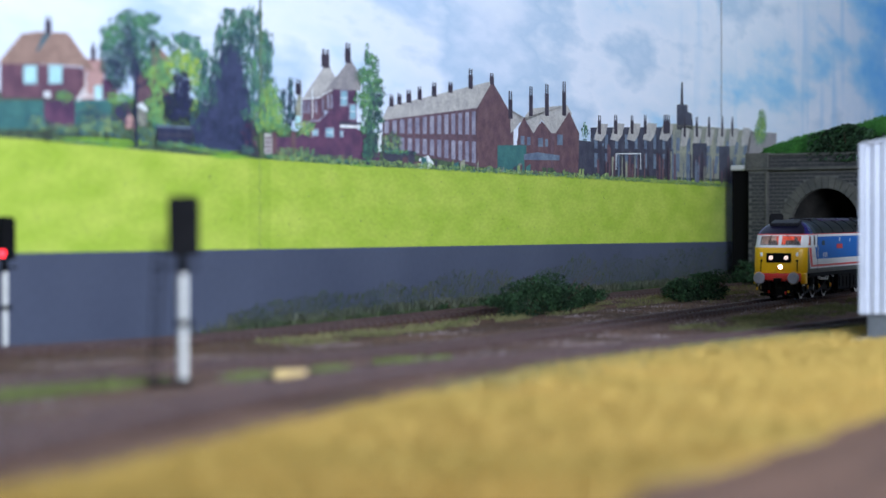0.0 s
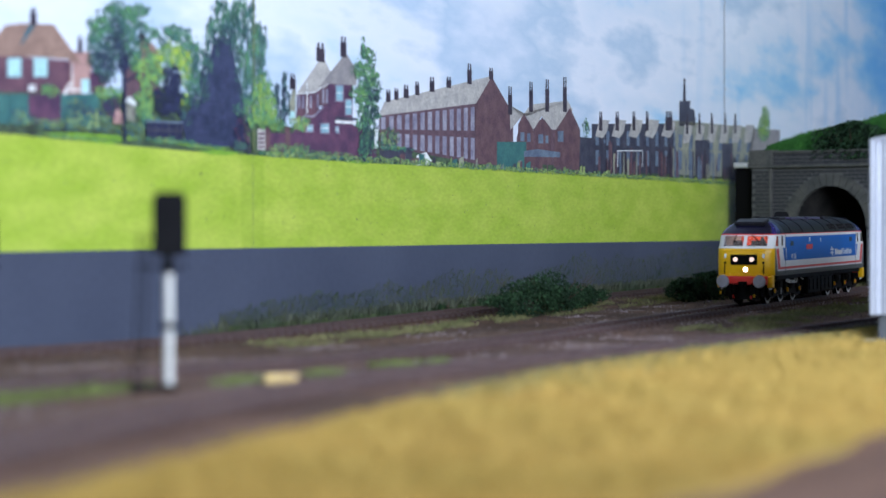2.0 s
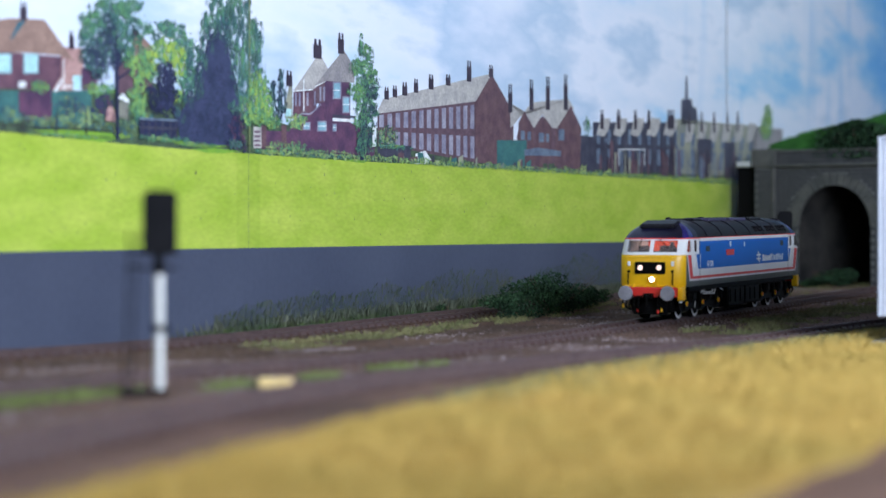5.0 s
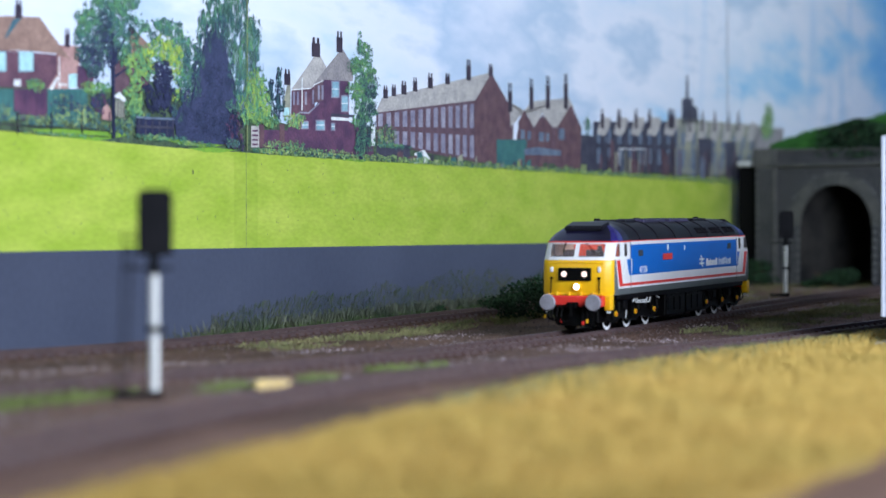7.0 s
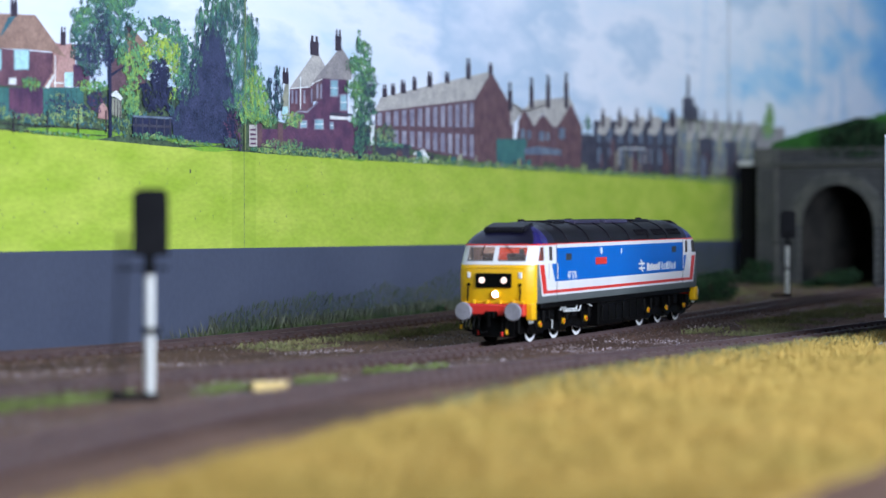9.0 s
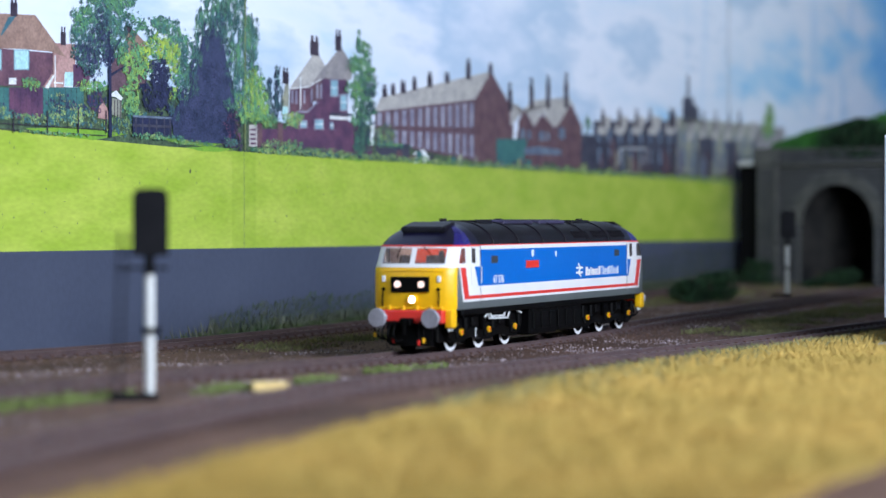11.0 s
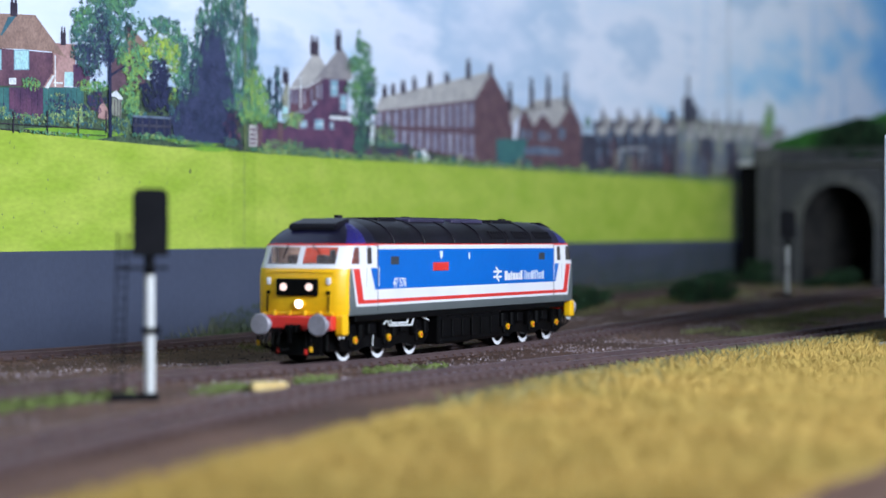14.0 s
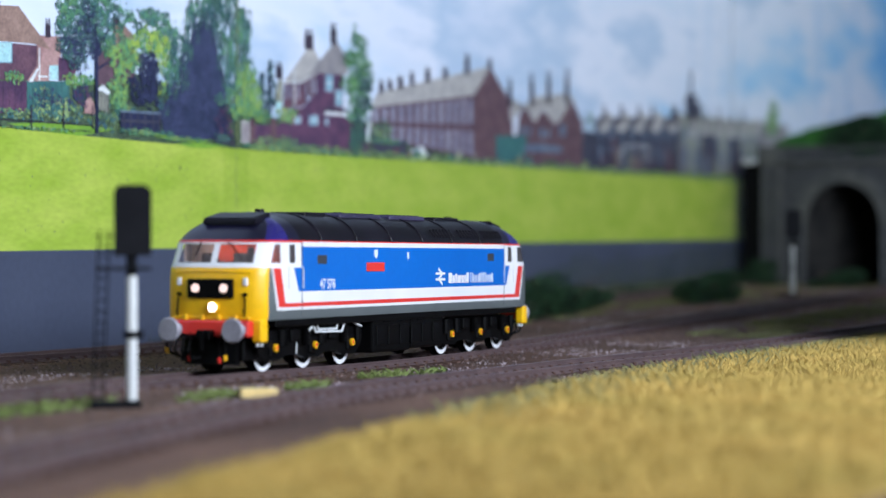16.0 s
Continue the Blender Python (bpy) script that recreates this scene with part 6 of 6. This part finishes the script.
    add("footstep", bm, L_YELLOW)
    bm = bmesh.new()
    slab(bm, [(lx(19.0), -9.5, 47.4), (lx(18.2), -9.5, 48.0), (lx(18.6), -9.5, 49.8), (lx(30.0), -9.5, 51.9), (lx(30.0), -9.5, 48.0)], 0, 19, 0)
    bmesh.ops.bevel(bm, geom=bm.edges[:], offset=0.5, segments=2, affect="EDGES")
    add("horn_cowl", bm, L_ROOF)
    # glazing
    for s in (-1, 1):
        bm = bmesh.new()

        def scr(y, z):
            nose = 8.6 + (z - 35.3) / 6.0 * 3.0
            return (lx(nose + 2.2 * (y / 17.8) ** 2 + 0.5), s * y, z)
        slab(bm, [scr(0.9, 35.1), scr(14.2, 35.1), scr(14.0, 41.5), scr(0.9, 41.5)], 0.25, 0, 0.05)
        pane = add("windscreen", bm, L_GLASS)
        pane.visible_shadow = False
        bm = bmesh.new()
        rod(bm, Vector(scr(6.0 if s == 1 else 4.0, 42.0)) + Vector((-1.2, 0, 0)), Vector(scr(7.0 if s == 1 else 9.0, 37.4)) + Vector((-0.9, 0, 0)), 0.28, 6)
        add("wiper", bm, L_UNDER, "", pane)
        for a, b in ((21.4, 15.2), (31.3, 27.7)):
            bm = bmesh.new()
            box(bm, lx(b - 0.3), lx(a + 0.1), min(s * 17.1, s * 17.3), max(s * 17.1, s * 17.3), 35.2, 41.4)
            add("side_window", bm, L_GLASS).visible_shadow = False
    bm = bmesh.new()
    box(bm, lx(35), lx(36.2), -16.6, 16.6, 18, 42.2)
    add("bulkhead", bm, L_CREAM)
    if flip == 1:
        # unseen emissive plate, added to brighten the cab behind the windscreens
        bm = bmesh.new()
        box(bm, lx(17), lx(21), -12, 12, 41.4, 41.9, 0.1)
        add("cab_glow_plate", bm, L_CABGLOW, "unseen warm glowing plate added under the cab roof")
    bm = bmesh.new()
    box(bm, lx(11.0), lx(16), -15, 15, 30, 35.6, 0.6)
    add("desk", bm, L_DARKCAB)
    for y in (-3.6, 8):
        bm = bmesh.new()
        box(bm, lx(18), lx(21), y - 3, y + 3, 30, 34.5, 0.8, 2)
        box(bm, lx(20.4), lx(21.6), y - 3, y + 3, 33, 38.5, 0.5, 2)
        add("seat", bm, L_DARKCAB, "cab seat seen through the windscreen")
    bm = bmesh.new()
    box(bm, lx(23.4), lx(24.0), -16.4, 6.4, 30, 42.2, 0.1)
    add("bulkhead_panel", bm, L_ORANGE, "orange cab back panel")
    if flip == 1:
        bm = bmesh.new()
        rod(bm, (lx(19.6), -9.0, 31), (lx(18.4), -8.6, 37.6), 2.7, 12, 1.7)
        rod(bm, (lx(18.2), -8.6, 37.4), (lx(18.0), -8.5, 40.4), 1.5, 12, 1.0)
        rod(bm, (lx(18.6), -10.6, 36.2), (lx(14.0), -12.4, 35.4), 0.9, 8)
        add("seated_figurine", bm, L_DARKCAB, "plain dark seated figurine")
    bm = bmesh.new()
    box(bm, lx(23.4), lx(24.0), 6.6, 16.4, 30, 42.2, 0.1)
    add("bulkhead_panel", bm, L_CREAM, "pale cab back panel")


def locomotive():
    loco = thing("diesel_locomotive", "blue, white and red model diesel locomotive with yellow lit front", "locomotive", place(199, 0, 0))
    n = len(plan(17, 7))

    def hole(r, c):
        c = min(c, n - 2 - c)
        return r == 5 and (c in (1, 2) or c in (6, 8))

    def paint(r, c):
        c = min(c, n - 2 - c)
        if r >= 4:
            return 1 if c <= 9 else 0
        return 2 if c <= 4 or (c == 5 and r >= 0) else 3
    bm = bmesh.new()
    shell(bm, ROWS, hole, paint)
    bmesh.ops.recalc_face_normals(bm, faces=bm.faces)
    body = part("body_shell", bm, [L_WHITE, L_WHITE, L_YELLOW, L_GREY], loco)
    bm = bmesh.new()
    # sheen colour on the dome corners, fading through dark navy to roof black
    rings = shell(bm, DOME, paint=lambda r, c: (2, 2, 2, 2, 1, 1, 1, 1, 2, 2)[min(c, n - 2 - c)] if min(c, n - 2 - c) <= 9 else 0)
    bm.faces.new(rings[-1])
    bmesh.ops.recalc_face_normals(bm, faces=bm.faces)
    part("roof", bm, [L_ROOF, L_SHEEN, L_NAVY], loco, "black roof with a bluish sheen coloured into its domed ends")
    bm = bmesh.new()
    shell(bm, [(17.5, 42.0, 11.8), (17.42, 42.35, 12.0), (17.3, 42.6, 12.15)])
    part("cantrail_line", bm, L_RED, loco, "thin red cantrail line")
    bm = bmesh.new()
    box(bm, lx(20), lx(234), -16.8, 16.8, 14.5, 17.3, 0.4)
    part("underframe", bm, L_UNDER, loco)
    for k, x in enumerate((52, 80, 109, 137, 165, 194)):
        bm = bmesh.new()
        prev = None
        for w, z, _ in DOME + [(-w2, z2, n2) for w2, z2, n2 in reversed(DOME)]:
            p = Vector((lx(x), -w * 1.004, z + 0.12))
            if prev:
                rod(bm, prev, p, 0.28, 5)
            prev = p
        part("roof_seam", bm, L_ROOF, loco)
    for x0, x1, w in ((60, 76, 7), (86, 120, 8), (128, 160, 8), (172, 196, 7)):
        bm = bmesh.new()
        box(bm, lx(x0), lx(x1), -w, w, 50.6, 52.5, 0.5)
        hatch = part("roof_hatch", bm, L_HATCH_LIT if w == 8 else L_ROOF, loco)
        if w == 8:
            bm = bmesh.new()
            for k in range(8):
                x = x0 + 2 + k * (x1 - x0 - 4) / 7.5
                box(bm, lx(x), lx(x + 1.4), -6.5, 6.5, 52.4, 52.8)
            part("grille", bm, L_VENT, hatch)
    for x in (44, 104, 206):
        bm = bmesh.new()
        rod(bm, (lx(x), 2, 51.6), (lx(x), 2, 53.2), 1.6, 12)
        part("exhaust", bm, L_ROOF, loco)
    for x0 in (150, 176, 200):
        for k in range(7):
            bm = bmesh.new()
            x = x0 + k * 3.0
            rod(bm, (lx(x), -16.6, 44.6), (lx(x), -14.4, 47.6), 0.35, 5)
            part("roof_louvre", bm, L_ROOF, loco)
    for side in (-1, 1):
        def mir(pts):
            return [(LONG - x, z) for x, z in pts]
        decal("white_band", L_WHITE, [(18.4, 20.0), (LONG - 18.4, 20.0), (LONG - 14.5, 33.9), (LONG - 36, 33.9), (LONG - 36, 42.2), (36, 42.2), (36, 33.9), (14.5, 33.9)], loco, 0.08, side)
        decal("red_stripe", L_RED, [(19.8, 21.0), (LONG - 19.8, 21.0), (LONG - 20.3, 22.3), (20.3, 22.3)], loco, 0.16, side, "red waist stripe")
        for flip in (False, True):
            pts = [(19.8, 21.0), (24.6, 21.0), (20.8, 33.6), (15.6, 33.6)]
            decal("red_flash", L_RED, mir(pts) if flip else pts, loco, 0.17, side)
        decal("blue_panel", L_BLUE, [(34.0, 26.0), (LONG - 34, 26.0), (LONG - 30.2, 33.8), (LONG - 36.0, 33.8), (LONG - 36.0, 40.6), (36.0, 40.6), (36.0, 33.8), (30.2, 33.8)], loco, 0.16, side, "bright blue body side")
        for x in (36.2, LONG - 36.2):
            decal("door_line", L_GREY, [(x - 0.12, 18.5), (x + 0.12, 18.5), (x + 0.12, 42), (x - 0.12, 42)], loco, 0.24, side)
        for x in (26.4, 36.6, LONG - 26.4, LONG - 36.6):
            bm = bmesh.new()
            rod(bm, (lx(x), side * 18.2, 27), (lx(x), side * 18.2, 34), 0.18, 5)
            part("door_handrail", bm, L_WHITE, loco)
        for x, z, w, h2 in ((51.0, 36.4, 3.6, 3.0), (203.0, 37.2, 3.4, 3.0)):
            bm = bmesh.new()
            box(bm, lx(x - w), lx(x + w), min(side * 17.8, side * 18.05), max(side * 17.8, side * 18.05), z - h2 / 2, z + h2 / 2, 0.1)
            part("side_grille", bm, L_VENT, loco, "small dark side window")
        for x, z, w, h2, material in ((94, 38.2, 1.4, 3.2, L_DECAL), (122, 37.6, 0.8, 2.8, L_DECAL)):
            bm = bmesh.new()
            slab(bm, [(lx(x - w), side * 17.9, z + h2 / 2), (lx(x + w), side * 17.9, z + h2 / 2), (lx(x + w), side * 17.9, z - h2 / 6), (lx(x), side * 17.9, z - h2 / 2), (lx(x - w), side * 17.9, z - h2 / 6)], 0, side * 0.15, 0)
            part("crest", bm, material, loco, "small pale crest")
        bm = bmesh.new()
        box(bm, lx(86), lx(101), min(side * 17.9, side * 18.2), max(side * 17.9, side * 18.2), 32.2, 35.4, 0.1)
        part("nameplate", bm, L_RED, loco, "plain red nameplate")
        # two-way arrow emblem and bars in place of the operator's name
        bm = bmesh.new()
        y = side * 17.97
        for z in (28.9, 31.1):
            box(bm, lx(147.5), lx(156.5), min(y, y + side * 0.08), max(y, y + side * 0.08), z - 0.45, z + 0.45)
        for a, b in (((150, 32.9), (153.8, 31.0)), ((153.8, 31.0), (150.4, 29.0)), ((150.4, 29.0), (154, 27.1))):
            d = Vector((b[0] - a[0], b[1] - a[1])).normalized() * 0.48
            slab(bm, [(lx(a[0] - d.y), y, a[1] + d.x), (lx(a[0] + d.y), y, a[1] - d.x), (lx(b[0] + d.y), y, b[1] - d.x), (lx(b[0] - d.y), y, b[1] + d.x)], 0, side * 0.09, 0)
        part("emblem", bm, L_WHITE, loco, "white double arrow emblem")
        # solid upright bars for the first word, hollow paler ones for the second
        for x0, widths, heights, material, hollow in ((160.0, (3.2, 2.4, 1.6, 3.5, 2.4, 1.5, 2.4), (3.9, 2.9, 3.6, 2.9, 2.9, 2.9, 3.9), L_WHITE, False),
                                                      (181.8, (2.6, 2.3, 2.3, 1.5, 2.3, 2.5, 2.3, 2.2, 1.5), (3.9, 2.9, 2.9, 3.6, 3.9, 3.9, 2.9, 2.9, 3.6), L_DECAL, True)):
            x = x0
            for w, h2 in zip(widths, heights):
                bm = bmesh.new()
                for p, q in ((x, x + 0.7), (x + w - 0.7, x + w)) if hollow else ((x, x + w),):
                    box(bm, lx(p), lx(q), min(y, y + side * 0.08), max(y, y + side * 0.08), 27.4, 27.4 + h2)
                part("name_bar", bm, material, loco, "pale upright bar of painted lettering")
                x += w + 0.5
        turn = Matrix.Rotation(radians(90), 4, "X")
        if side == 1:
            turn = Matrix.Rotation(math.pi, 4, "Z") @ turn
        lettering("47 576", 4.4, L_WHITE, loco, Matrix.Translation((lx(49.5 if side == -1 else 66) * MM, side * 17.99 * MM, 26.7 * MM)) @ turn @ Matrix.Diagonal((0.95, 1.05, 1, 1)))
    bm = bmesh.new()
    for x0, x1, z0 in ((95.5, 128, 3.4), (129.2, 159, 3.8)):
        for s in (-1, 1):
            box(bm, lx(x0), lx(x1), min(s * 6, s * 16.4), max(s * 6, s * 16.4), z0, 15.5, 1.0, 2)
    for k in range(6):
        box(bm, lx(98 + k * 10), lx(105 + k * 10), -16.9, -16.2, 6, 13, 0.2)
    for k in range(4):
        rod(bm, (lx(104 + k * 15), -16.2, 14.2), (lx(110 + k * 15), -16.6, 14.4), 0.5, 8)
    part("fuel_tank", bm, L_UNDER, loco, "black fuel tanks and battery boxes")
    wheels = bogie(loco, 53, False) + bogie(loco, 201, True)
    cab_end(loco, 1)
    cab_end(loco, -1)
    return loco, wheels


LOCO, WHEELS = locomotive()
cam.data.dof.use_dof = True
cam.data.dof.focus_object = LOCO
cam.data.dof.aperture_fstop = 11.5

# seconds, distance of the nose along the line (mm), sideways drift, turn
RUN = [(0.0, 545.6, 5.5, -0.45), (0.5, 525.5, 4.5, -0.35), (1.0, 506.5, 3.2, -0.25), (1.5, 487.5, 1.8, -0.15), (2.0, 467.5, 0.6, -0.02),
       (2.5, 445.0, -0.6, 0.15), (3.0, 414.5, -0.7, 0.3), (3.5, 379.5, 0.2, 0.4), (4.0, 343.0, 0.9, 0.4), (4.8, 293.0, 1.1, 0.35), (5.6, 246.0, 1.1, 0.3),
       (6.5, 197.0, 0.6, 0.24), (7.0, 171.0, 0.3, 0.2), (7.5, 146.0, 0.0, 0.1), (8.0, 121.8, -0.6, 0.03), (8.5, 97.3, -0.6, 0.06), (9.0, 72.6, -0.4, 0.12),
       (9.8, 36.5, -0.5, 0.16), (10.6, 3.0, -0.7, 0.2), (11.5, -33.2, -0.9, 0.23), (12.0, -52.0, -0.9, 0.26), (12.5, -67.0, -1.1, 0.28), (13.0, -80.8, -1.3, 0.27),
       (13.5, -94.4, -1.4, 0.27), (14.0, -109.4, -1.3, 0.28), (14.5, -125.0, -1.2, 0.36), (15.0, -138.8, -1.6, 0.45), (15.5, -150.0, -1.9, 0.58), (16.0, -164.6, -1.8, 0.75)]


def motions():
    rows = []
    for t, u, v, turn in RUN:
        tail, head = rail_z(u + 200), rail_z(u + 55)
        pitch = math.degrees(math.atan2(tail - head, 145))
        mid = u + 127
        rows.append((t, place(mid, v, (rail_z(u + 200) + rail_z(u + 55)) / 2, turn, pitch)))
    walk(LOCO, rows)
    ts = np.arange(0, 16.001, 0.125)
    us = np.interp(ts, [r[0] for r in RUN], [r[1] for r in RUN])
    for w in WHEELS:
        at = w.location.copy()
        walk(w, [(float(t), Matrix.Translation(at) @ Matrix.Rotation(-(us[0] - u) / 7.5, 4, "Y")) for t, u in zip(ts, us)])


motions()
